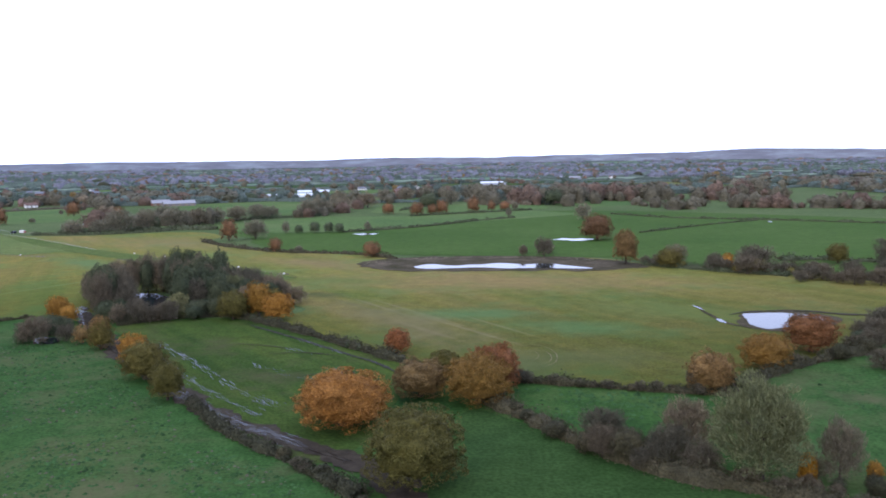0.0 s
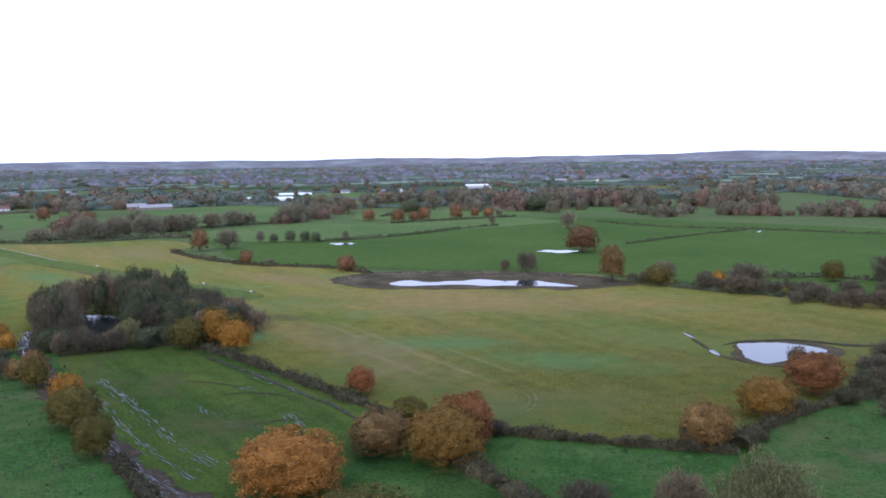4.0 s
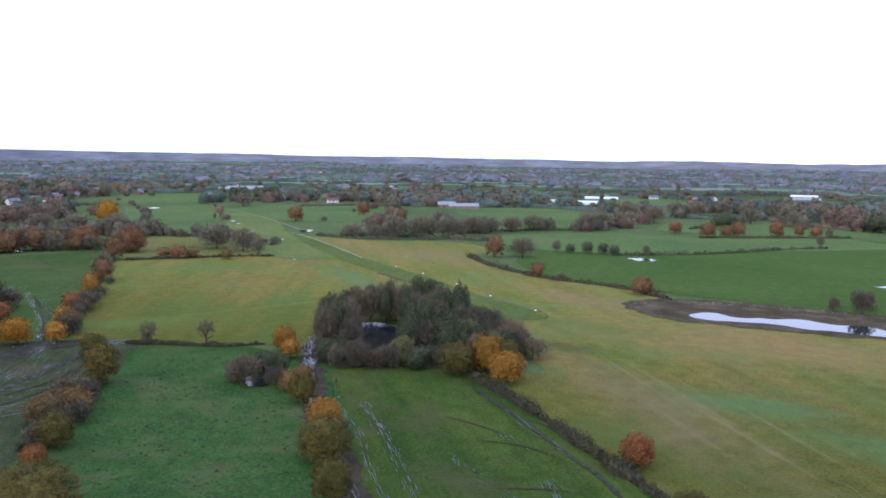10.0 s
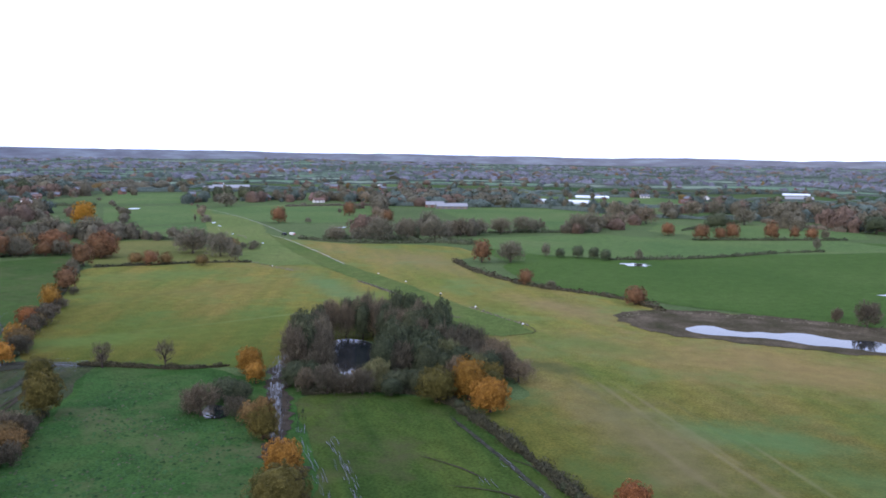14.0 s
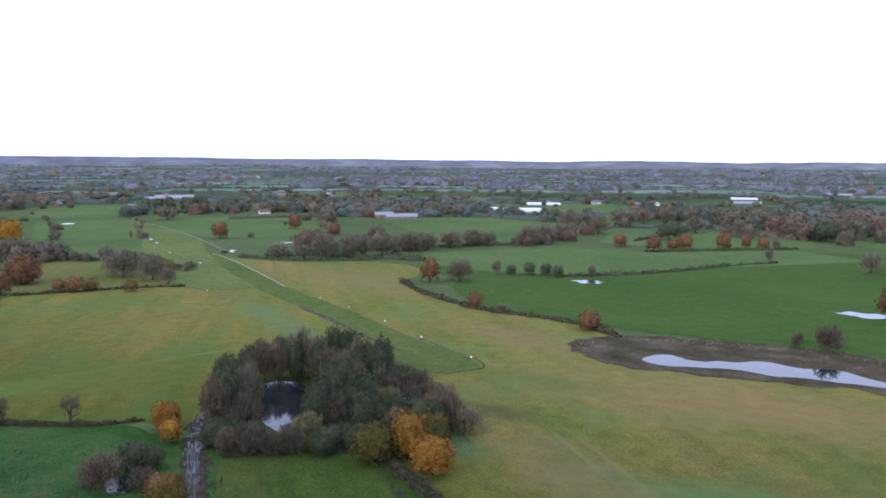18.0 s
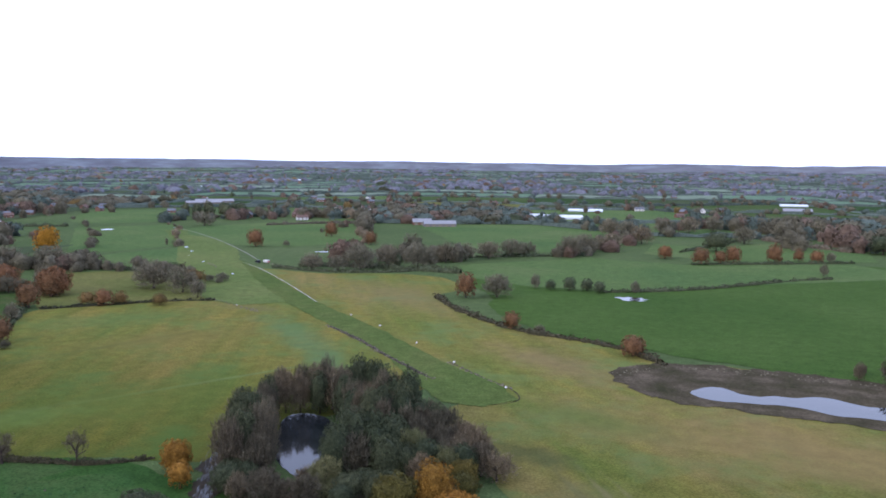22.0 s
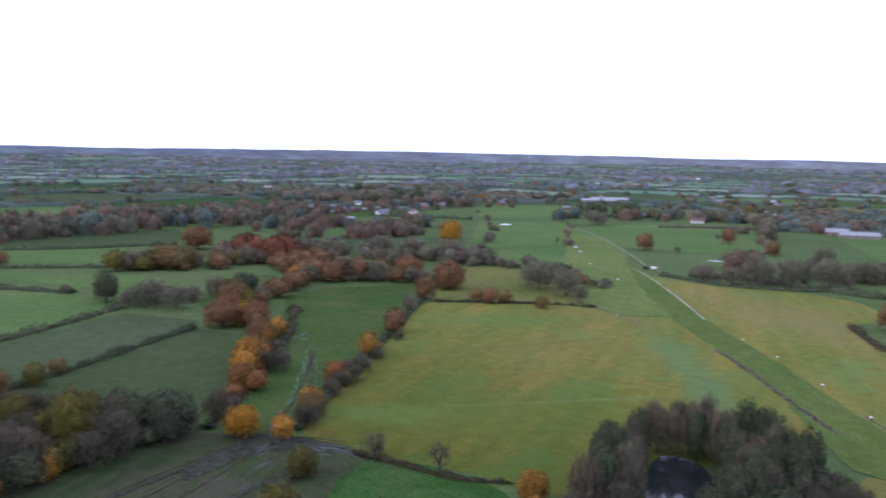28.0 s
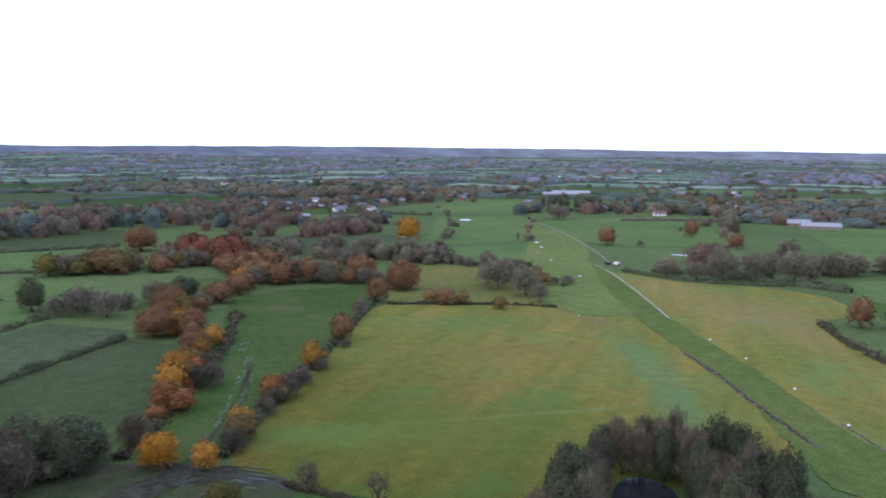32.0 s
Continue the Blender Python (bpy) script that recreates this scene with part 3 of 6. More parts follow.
def ribbon(name, pts, width, z, mat, label, category):
    line = curve_through(pts, 1.2)
    v, f = [], []
    for i, p in enumerate(line):
        d = (line[min(i + 1, len(line) - 1)] - line[max(i - 1, 0)]).normalized()
        s = Vector((-d.y, d.x, 0))
        w = width * 0.5 * min(1, (i + 0.2) / 6, (len(line) - 0.8 - i) / 6) * (1 + 0.5 * noise.noise(p * 0.2) + 0.6 * noise.noise(p * 0.7))
        o = noise.noise(p * 0.13 + Vector((5, 0, 0))) * width * 0.35
        v += [tuple(p + s * (o - w) + Vector((0, 0, z))), tuple(p + s * (o + w) + Vector((0, 0, z)))]
        if i:
            f.append((2 * i - 2, 2 * i, 2 * i + 1, 2 * i - 1))
    me = mesh_of(name, v, f, [mat])
    if me.polygons[0].normal.z < 0:
        me.flip_normals()
    return tagged(new(name, me), label, category, kind="structure")


hedge_count = [0]


def hedge(kind, height, width, pts):
    """A hedge along a line: a dense core with leaf or twig sprays over it."""
    hedge_count[0] += 1
    rng = np.random.default_rng(hedge_count[0])
    line = curve_through(pts, 1.2)
    far = math.hypot(line[0].x, line[0].y - 60) > 280
    a = np.array([tuple(p) for p in line])
    d = np.gradient(a, axis=0)
    d /= np.linalg.norm(d, axis=1, keepdims=True) + 1e-9
    side = np.stack([-d[:, 1], d[:, 0], np.zeros(len(a))], 1)
    lump = np.array([max(0.25, 0.95 + 1.0 * noise.noise(Vector(p) * 0.12) + 0.8 * noise.noise(Vector(p) * 0.42)) for p in a])
    per = (14 if far else 95)
    n = len(a) * per
    i = rng.integers(0, len(a), n)
    an = rng.uniform(0, math.pi, n)
    rad = rng.uniform(0.55, 1.2, n) * lump[i]
    out = side[i] * np.cos(an)[:, None] + np.array([0, 0, 1]) * np.sin(an)[:, None]
    pts3 = a[i] + d[i] * rng.uniform(-0.6, 0.6, (n, 1)) + side[i] * (np.cos(an) * rad * width / 2)[:, None]
    pts3[:, 2] = 0.1 + np.sin(an) * rad * height * 0.9
    v, q = cards(rng, pts3, out, (0.40 if far else 0.15), 0.6)
    root = new("hedge")
    mat = LEAF[{"scrub": "scrub", "dark": "dark", "bare": "bare"}[kind]]
    tagged(root, {"scrub": "scrubby bramble hedge between the fields", "dark": "trimmed dark green field hedge", "bare": "tall leafless brown hedge"}[kind], "hedge", "field hedges")
    core, fc = [], []
    prof = [(-0.34, 0), (-0.29, 0.38), (-0.12, 0.58), (0.12, 0.58), (0.29, 0.38), (0.34, 0)]
    for j in range(len(a)):
        for u, z in prof:
            core.append(a[j] + side[j] * u * width * lump[j] + np.array([0, 0, z * height * lump[j]]))
        if j:
            fc += [((j - 1) * 6 + k, (j - 1) * 6 + k + 1, j * 6 + k + 1, j * 6 + k) for k in range(5)]
    m = n // 2
    k = rng.integers(0, len(a), m)
    foot = a[k] + d[k] * rng.uniform(-0.6, 0.6, (m, 1)) + side[k] * (rng.normal(0, 0.36, m) * width * lump[k] * 0.62)[:, None]
    foot[:, 2] = rng.uniform(0.1, 0.62, m) * height * lump[k]
    up = np.stack([rng.normal(0, 0.45, m), rng.normal(0, 0.45, m), rng.uniform(0.4, 1.1, m)], 1) * (height * 0.42 * lump[k])[:, None]
    thick = np.cross(up, rng.normal(0, 1, (m, 3)))
    thick *= (0.16 if far else 0.05) / (np.linalg.norm(thick, axis=1, keepdims=True) + 1e-9)
    v = np.concatenate([v, np.stack([foot - thick, foot + thick, foot + up + thick * 0.2, foot + up - thick * 0.2], 1).reshape(-1, 3)])
    q = np.concatenate([q, 4 * n + np.arange(4 * m).reshape(m, 4)])
    part("hedge_body", mesh_of("hedge_body", core, fc, [mat]), root)
    part("foliage", fast_mesh("foliage", v, q, [mat]), root)
    return root


def puddle(x, y, w, l, turn):
    rng = random.Random(int(x * 7 + y * 3))
    k = 18
    v = []
    for i in range(k):
        an = 2 * math.pi * i / k
        r = 1 + 0.3 * math.sin(2 * an + rng.uniform(0, 6)) + rng.uniform(-0.12, 0.12)
        v.append((w / 2 * r * math.cos(an), l / 2 * r * math.sin(an), 0))
    ob = new("puddle", mesh_of("puddle", v, [tuple(range(k))], [M_WATER]))
    ob.matrix_basis = pose(x, y, 0.16, 0, 0, turn)
    return tagged(ob, "shallow rainwater puddle lying on wet grass", "puddle", "field puddles", "structure")


# ---- the land ----
def land():
    """One sheet from under the camera to the horizon, finer near by."""
    radii = [0, 30, 60, 100, 150, 220, 320, 450, 620, 850, 1150, 1500, 1900, 2300, 2600, 2800, 3000, 3200, 3400, 3600, 3800, 4000, 4200, 4400, 4600, 4800, 4920]
    spokes = 144
    v, f = [(0, 0, 0)], []
    for r in radii[1:]:
        for k in range(spokes):
            an = 2 * math.pi * k / spokes
            x, y = r * math.sin(an), r * math.cos(an)
            v.append((x, y, rise(x, y)))
    f += [(0, 1 + (k + 1) % spokes, 1 + k) for k in range(spokes)]
    for i in range(len(radii) - 2):
        a, b = 1 + i * spokes, 1 + (i + 1) * spokes
        f += [(a + k, a + (k + 1) % spokes, b + (k + 1) % spokes, b + k) for k in range(spokes)]
    me = mesh_of("ground", v, f, [M_GROUND], smooth=True)
    return tagged(new("ground", me), "green farmland reaching to low hills", "ground", kind="structure")


ground = land()

field("rough", [(-110, 40), (-135, 180), (-152, 214), (-128, 227), (-104, 224), (-60, 226), (-10, 176), (60, 150), (120, 205), (230, 200), (210, 60), (60, 10), (-60, 10)], "rough green pasture along the hedges")
field("poolside", [(-105, 455), (-60, 398), (0, 366), (60, 352), (110, 305), (230, 250), (330, 330), (320, 480), (130, 650), (0, 640), (-140, 560)], "smooth green pasture beyond the pool")

field("olive", [(-2.9, 163.5), (14, 153.5), (36, 146), (51, 142.5), (60, 153), (70, 163), (84, 170), (104, 188), (128, 207), (150, 214), (215, 205), (222, 235), (155, 264), (138, 280), (119, 287), (100, 302), (79, 325), (60, 347), (0, 360), (-21, 358), (-45, 379), (-80, 393), (-112, 424), (-133, 452), (-130, 480), (-150, 512), (-183, 518), (-218, 504), (-252, 508), (-262, 498), (-192, 430), (-145, 382), (-104, 340), (-66, 314), (-70, 285), (-60, 262), (-40, 235), (-54, 223), (-46, 213.5), (-35, 201.5), (-22, 186), (-10, 172)], "wide olive-yellow turf field with faint tracks")
field("olive2", [(-275, 352), (-253, 379), (-228, 406), (-207, 400), (-186, 414), (-143, 377), (-108, 345), (-84, 316), (-86, 290), (-100, 262), (-103, 236), (-128, 228), (-147, 219), (-169, 216), (-200, 252), (-229, 290)], "yellow-green turf field behind the copse")
field("olive3", [(-346, 440), (-318, 469), (-276, 446), (-226, 408), (-241, 394), (-266, 378), (-279, 359)], "small rank yellow field")
field("rough", [(8.8, 145), (15.4, 150), (26, 146), (39, 142), (50, 139.5), (41, 130), (24.6, 121.5), (15.3, 131.4)], "rough tussocky green strip of pasture")
field("dark", [(3.5, 136), (14.7, 126), (21.5, 113.5), (30, 104.5), (41, 97), (52, 83), (30, 50), (-6, 60), (-4, 100), (2, 118)], "deep green pasture")
field("meadow", [(-130, 213), (-115, 221), (-82, 190), (-59, 155), (-46.5, 141), (-35, 125), (-18, 106.5), (-8, 90), (0, 40), (-60, 30), (-98, 116), (-110, 150), (-122, 176), (-139, 206), (-146, 217.5), (-130, 222)], "tussocky green meadow with bleached grass")
field("wet", [(-87, 214), (-71, 223), (-56, 222.5), (-46, 212), (-35, 200), (-22, 184.5), (-12, 172), (-5, 161), (-9, 141), (-12, 122), (-19, 112), (-30, 124), (-47, 146), (-64, 180)], "wet green field with rutted edge")
field("mud", [(-235, 150), (-200, 172), (-190, 192), (-172, 211), (-160, 217), (-148, 219), (-141, 206), (-124, 176), (-113, 155), (-106, 136), (-96, 105), (-120, 70), (-200, 90)], "poached muddy pasture with wheel ruts")
field("greenA", [(-328, 314), (-335, 342), (-317, 385), (-268, 334), (-211, 267), (-184, 230), (-172, 213), (-183, 200), (-209, 225), (-257, 265)], "long field of young green wheat")
field("dull", [(-289, 250), (-271, 259), (-223, 228), (-193, 201), (-209, 191), (-228, 178), (-244, 168), (-267, 211)], "dull olive pasture")
field("pale", [(-335, 241), (-303, 257), (-291, 251), (-269, 211), (-246, 167), (-238, 148), (-278, 150), (-301, 178), (-317, 210)], "pale grazed pasture")
field("bright", [(-448, 205), (-429, 233), (-349, 247), (-328, 216), (-303, 172), (-320, 130), (-400, 130)], "bright green ley")
field("greenB", [(-391, 493), (-372, 584), (-307, 484), (-328, 475)], "light green pasture")
field("greenC", [(-618, 740), (-552, 799), (-663, 941), (-718, 877)], "bright green ley")
field("greenD", [(-413, 515), (-570, 690), (-515, 758), (-385, 601)], "green field")
field("pale", [(-479, 422), (-527, 487), (-458, 572), (-443, 517), (-474, 473)], "pale grazed pasture")
field("greenE", [(-471, 721), (-425, 858), (-381, 902), (-284, 696), (-341, 616)], "deep green pasture")
field("dull", [(-602, 249), (-541, 362), (-600, 400), (-641, 414), (-700, 300), (-660, 249)], "dull olive pasture")
field("greenF", [(-519, 231), (-478, 298), (-541, 331), (-589, 246)], "bright green ley")
field("bright", [(-498, 225), (-455, 250), (-424, 291), (-398, 292), (-386, 257), (-440, 236)], "bright green ley below the hedge")
field("greenA", [(-391, 308), (-389, 342), (-373, 342), (-315, 294), (-304, 281), (-331, 273)], "small green field among hedges")
field("pale", [(-530, 452), (-515, 503), (-440, 440), (-456, 408)], "pale grazed pasture behind the red trees")
field("poolside", [(-105, 455), (-60, 490), (-10, 515), (40, 560), (110, 470), (120, 420), (70, 350), (0, 364), (-25, 372), (-78, 402)], "smooth green field beside the long pool")
field("poolside", [(45, 565), (125, 608), (204, 530), (300, 470), (260, 400), (180, 330), (125, 335), (122, 425)], "deep green pasture")
field("bright", [(-60, 500), (-100, 500), (-140, 520), (-160, 570), (-90, 640), (-20, 625), (70, 670), (110, 620), (45, 575)], "green field below the tree row")
field("bright", [(-290, 840), (-150, 1000), (-90, 800), (-110, 680), (-160, 620), (-200, 690)], "green pasture in front of the farm")
field("bright", [(-60, 760), (-10, 740), (20, 800), (90, 740), (90, 690), (-10, 655), (-60, 680)], "green pasture on a low rise")
field("bright", [(90, 760), (160, 790), (200, 740), (130, 700)], "green pasture")

field("meadow", [(52.5, 138.5), (60.5, 151.5), (69.5, 161), (84, 168.5), (105, 188), (130, 207), (220, 198), (200, 100), (90, 50), (57, 84), (44, 98)], "dark tussocky pasture beside the pond")

field("light", [(-471, 721), (-434, 672), (-389, 650), (-334, 594), (-296, 538), (-264, 497), (-225, 450), (-190, 412), (-205, 398), (-228, 405), (-290, 470), (-330, 520), (-390, 600), (-480, 700)], "pale green rough ley beside the strip")

field("strip", [(-296, 538), (-272, 518), (-225, 468), (-181, 421), (-126, 372), (-85, 331), (-61, 311), (-55, 301), (-62, 292), (-74, 292.5), (-86, 306), (-113, 341), (-148, 373), (-190, 412), (-225, 450), (-264, 497)], "mown green grass strip with rounded end")

# ---- water and its margins ----
sheet("pond_margin", [(-36, 336), (-24, 356), (3, 360), (26.8, 358), (50, 352), (70, 336), (78, 315), (60, 306), (32, 309), (2, 312), (-17, 315)], 0.15, M_MARGIN, "brown reedy margin round the long pool", "pond margin", 3.2)
sheet("pond_margin", [(76.5, 211), (81, 217.4), (88, 219), (96, 217.6), (101.5, 210.5), (99, 202.5), (91, 197.8), (82, 193.9), (76.6, 196), (74.2, 203)], 0.15, M_MARGIN, "trodden muddy bank round the field pond", "pond margin", 1.4, 2.0)
sheet("water_pool", [(-12, 325), (-9, 331.5), (-3.5, 333), (1, 329), (6, 327.5), (10, 330), (14.5, 329.5), (20, 332.5), (25, 332), (33, 328), (42, 329), (48, 323), (57, 312), (44, 314), (34, 316), (24, 316.5), (14, 320.5), (2.5, 319.5), (-7, 320)], 0.2, M_WATER, "long shallow flood pool in the field", "pond", 0.8, 2.0)
sheet("water_pond", [(79.6, 215.5), (84, 217), (91, 216.2), (97.5, 210.5), (97, 206), (90, 202.5), (83.5, 198), (79, 196.6), (76.8, 200.5), (77.4, 208)], 0.2, M_WATER, "still field pond with dark banks", "pond", 0.9, 1.0)
sheet("water_copse", [(-81, 232), (-78, 240), (-82, 252), (-89, 262), (-98, 270), (-105, 268), (-103, 259), (-97, 248), (-89, 236)], 0.2, M_WATER, "dark pond hidden among the copse trees", "pond", 0.6, 1.5)
sheet("water_small", [(-97, 194), (-94, 196), (-96.6, 201), (-101, 202), (-100.7, 198)], 0.2, M_WATER, "small dark pond under bushes", "pond", 0.3, 1.0)

# ---- tracks, ditches, puddles ----
ribbon("mud_track", [(-106, 238), (-97, 221), (-88, 207), (-77, 188), (-64, 171), (-50, 150), (-36, 133), (-24, 122), (-14, 113), (-5, 100), (2, 84)], 5.0, 0.17, M_MUD, "rutted muddy farm track along the hedge", "track")
ribbon("mud_track", [(-106, 238), (-110, 247)], 4.0, 0.174, M_MUD, "rutted muddy farm track", "track")
for k in range(0, 5, 2):
    ribbon("wheel_rut", [(-164 + k * 3.4, 168 + k * 0.5), (-170 + k * 2.2, 190 + k * 0.6), (-170, 207 + k * 0.4), (-158 - k, 216 + k * 0.5), (-147 - k * 2, 219)], 0.45, 0.168 + k * 0.004, M_MUD, "muddy wheel rut through the gateway", "rut")
for k in range(4):
    ribbon("wheel_rut", [(-171 - k * 0.5, 209), (-190 + k, 226 - k), (-212 + k * 1.3, 246 - k), (-236 + k, 264)], 0.22, 0.2 + k * 0.004, M_MUD, "muddy wheel rut in the young wheat", "rut")
for k in range(0, 6, 3):
    ribbon("wheel_rut", [(-150 + k * 3, 130), (-143 + k * 2.5, 155), (-140 + k, 180), (-150 - k, 206)], 0.6, 0.216 + k * 0.004, M_MUD, "muddy wheel rut across the pasture", "rut")

ribbon("track", [(-488, 725), (-453, 702), (-386, 645), (-325, 585), (-288.5, 546)], 1.1, 0.18, M_GRAVEL, "pale gravel farm track", "track")
ribbon("footpath", [(-286, 527), (-262, 507), (-217, 461), (-177, 417)], 0.42, 0.18, M_CHALK, "pale worn path along the grass strip", "path")
ribbon("ditch", [(-148, 372), (-126, 353), (-111, 338), (-97, 325), (-84, 313)], 1.5, 0.18, M_MUD, "dark drainage ditch beside the strip", "ditch")
ribbon("ditch", [(-86, 334), (-72, 321), (-60, 311), (-55, 301), (-61, 293)], 0.25, 0.184, M_MUD, "dark drainage ditch at the strip end", "ditch")
ribbon("pond_bank", [(75.5, 215), (80, 218.4), (88, 219.6), (97, 218.6), (106, 213), (114, 211)], 1.7, 0.21, M_MUD, "dark overhung bank behind the field pond", "bank")
ribbon("ditch", [(71.6, 231), (70.6, 222), (70.8, 213), (71.6, 205), (75, 198)], 1.1, 0.152, M_MARGIN, "shallow muddy ditch running into the pond", "ditch")
puddle(205.3, 515, 3, 6.6, -21.7)
puddle(71, 208, 1.6, 5.6, -4)
puddle(70.9, 226.5, 0.7, 6.2, 6)
puddle(-264.2, 482, 1.6, 3.6, 33.2)
puddle(-531, 686, 9.3, 14.7, 42.1)
puddle(-488, 725, 3.6, 8, 37.8)
puddle(-375, 590, 2.8, 6.2, 37.2)
puddle(-355, 569, 2.3, 5, 36.8)
puddle(-312, 522, 1.7, 3.7, 36.1)
puddle(-272.5, 671, 14, 7.4, 24.8)
puddle(-269.4, 602, 11.1, 5.9, 27.6)
puddle(-46, 480, 13.2, 10.3, 6.6)
puddle(67.4, 425, 15.9, 12, -9.1)
puddle(-95.5, 195.8, 1.8, 2.4, 32.4)
puddle(-581, 509, 13.9, 9.5, 55.3)
puddle(-352, 360, 11.3, 5.2, 54.1)
puddle(-684, 341, 7.1, 14.7, 71.5)


def rut_water():
    """Slivers of water standing in the wheel ruts."""
    rng = random.Random(8)
    v, f = [], []
    lines = [([(-97, 221), (-88, 207), (-77, 188), (-64, 171), (-50, 150), (-36, 133), (-24, 122), (-14, 113)], 1.5, 620),
             ([(-84, 209.5), (-73, 190.5), (-60, 173.5), (-46, 152.5), (-32, 135.5)], 1.0, 130),
             ([(-69, 193), (-56, 176), (-42, 155), (-30, 140)], 1.6, 120),
             ([(-40, 172), (-36, 164), (-26, 158)], 2.5, 24),
             ([(-52, 213), (-38, 197.5), (-26, 183), (-14, 168.5)], 1.0, 34),
             ([(-36, 186), (-30, 178)], 2.0, 10), ([(-24, 168), (-20, 160)], 2.5, 18),
             ([(-140, 140), (-150, 172), (-166, 206)], 13.0, 460),
             ([(-150, 120), (-138, 150), (-128, 172)], 9.0, 260),
             ([(-190, 226), (-205, 243), (-225, 258)], 2.5, 40),
             ([(-260, 277), (-252, 269)], 5.0, 60), ([(-236, 254), (-227, 249)], 2.0, 24), ([(-240, 267), (-215, 246), (-190, 225), (-176, 211)], 1.3, 110), ([(-160, 212), (-150, 217)], 4.0, 90),
             ([(-172, 207), (-158, 217), (-148, 218)], 3.5, 70), ([(-110, 246), (-106, 238), (-100, 225)], 2.2, 110), ([(-98, 222), (-86, 203)], 2.2, 120)]
    for pts, spread, count in lines:
        line = curve_through(pts, 1.0)
        for _ in range(count):
            i = rng.randrange(1, len(line))
            d = (line[i] - line[i - 1]).normalized()
            s = Vector((-d.y, d.x, 0))
            c = line[i] + s * rng.gauss(0, 0.5) * spread
            l, w = rng.uniform(0.5, 1.0) * rng.uniform(0.5, 3.2), rng.uniform(0.016, 0.048)
            n = len(v)
            v += [tuple(c + d * a * l + s * b * w + Vector((0, 0, 0.19))) for a, b in ((-1, 0), (-0.4, -1), (0.5, -0.8), (1, 0.1), (0.4, 1), (-0.5, 0.9))]
            f.append(tuple(range(n, n + 6)))
    me = mesh_of("rut_water", v, f, [M_WATER])
    return tagged(new("rut_water", me), "slivers of rainwater standing in wheel ruts", "puddle", kind="stuff")


rut_water()
M_CHURN = plain("churned_mud", (0.029, 0.030, 0.020), 0.9, 0, 0.6, 0.6)
sheet("churned_ground", [(-176, 205), (-172, 210), (-160, 215), (-147, 217.5), (-141, 219.5), (-152, 214.5), (-163, 209), (-164, 194), (-161, 182), (-166, 184), (-171, 196)], 0.166, M_CHURN, "churned mud round the gateway", "mud", 2.5, 1.0)
ribbon("churned_ground", [(-174, 208), (-188, 224), (-204, 242), (-224, 256)], 0.5, 0.17, M_CHURN, "churned mud strip in the young wheat", "mud")


ribbon("churned_ground", [(-158, 213), (-152, 200), (-148, 186), (-143, 165), (-138, 140)], 1.9, 0.178, M_CHURN, "broad churned mud track through the pasture", "mud")
ribbon("churned_ground", [(-163, 210), (-168, 196), (-166, 180), (-160, 160)], 1.4, 0.186, M_CHURN, "broad churned mud track through the pasture", "mud")
ribbon("headland_track", [(-52, 214), (-38, 198), (-26, 183.5), (-14, 169), (-9, 160)], 0.9, 0.182, M_CHURN, "muddy headland track beside the hedge", "track")
for k, pts in enumerate(([(-50, 191), (-41, 188), (-33, 183)], [(-41, 180), (-31, 180.5), (-22, 176)], [(-36, 196), (-29, 193), (-22, 190)], [(-30, 160), (-22, 163), (-15, 163)])):
    ribbon("wheel_rut", pts, 0.4, 0.19 + k * 0.004, M_MUD, "dark poached rut in the wet field", "rut")
M_DRAG = plain("flattened_straw", (0.128, 0.114, 0.052), 0.95, 0, 0.35, 0.5)


def drive_lines():
    """The loops in the big field where a machine turned."""
    rng = random.Random(17)
    for i in range(3):
        x, y, r = 17.5 + rng.uniform(-1, 1), 173.5 + rng.uniform(-1, 1), 3.2 + i * 2.1
        arc = [(x + r * math.cos(t) * 0.8, y + r * math.sin(t) * 1.5) for t in (-1.4, -0.7, 0.0, 0.7, 1.4)]
        ribbon("wheel_track", arc, 0.2, 0.31 + i * 0.003, M_DRAG, "curved wheel line where a machine turned", "track")


drive_lines()


def spoil(pts, count, spread, seed):
    """Pale clods and rushes thrown up along a ditch."""
    rng = random.Random(seed)
    line = curve_through(pts, 0.6)
    v, f = [], []
    for _ in range(count):
        c = rng.choice(line)
        x, y, s = c.x + rng.gauss(0, spread), c.y + rng.gauss(0, spread), rng.uniform(0.1, 0.42)
        n = len(v)
        for k in range(5):
            an = k * 1.2566 + rng.uniform(-0.4, 0.4)
            v.append((x + s * rng.uniform(0.7, 1.3) * math.cos(an), y + s * math.sin(an), 0.05))
        v.append((x, y, 0.2 + s * rng.uniform(0.4, 0.9)))
        f += [(n + k, n + (k + 1) % 5, n + 5) for k in range(5)]
    return tagged(new("ditch_spoil", mesh_of("ditch_spoil", v, f, [M_SPOIL])), "pale clods and dead rushes along the ditch", "clods", kind="stuff")


M_SPOIL = plain("dead_rushes", (0.13, 0.115, 0.08), 0.95, 0, 0.6, 0.9)
spoil([(-148, 372), (-126, 353), (-111, 338), (-97, 325), (-84, 313)], 300, 0.7, 1)
spoil([(-86, 334), (-72, 321), (-60, 311)], 110, 0.5, 2)
spoil([(-226, 408), (-205, 396), (-190, 388)], 90, 0.8, 3)
spoil([(-36, 338), (-20, 352), (3, 355), (40, 350), (64, 338)], 240, 1.6, 4)


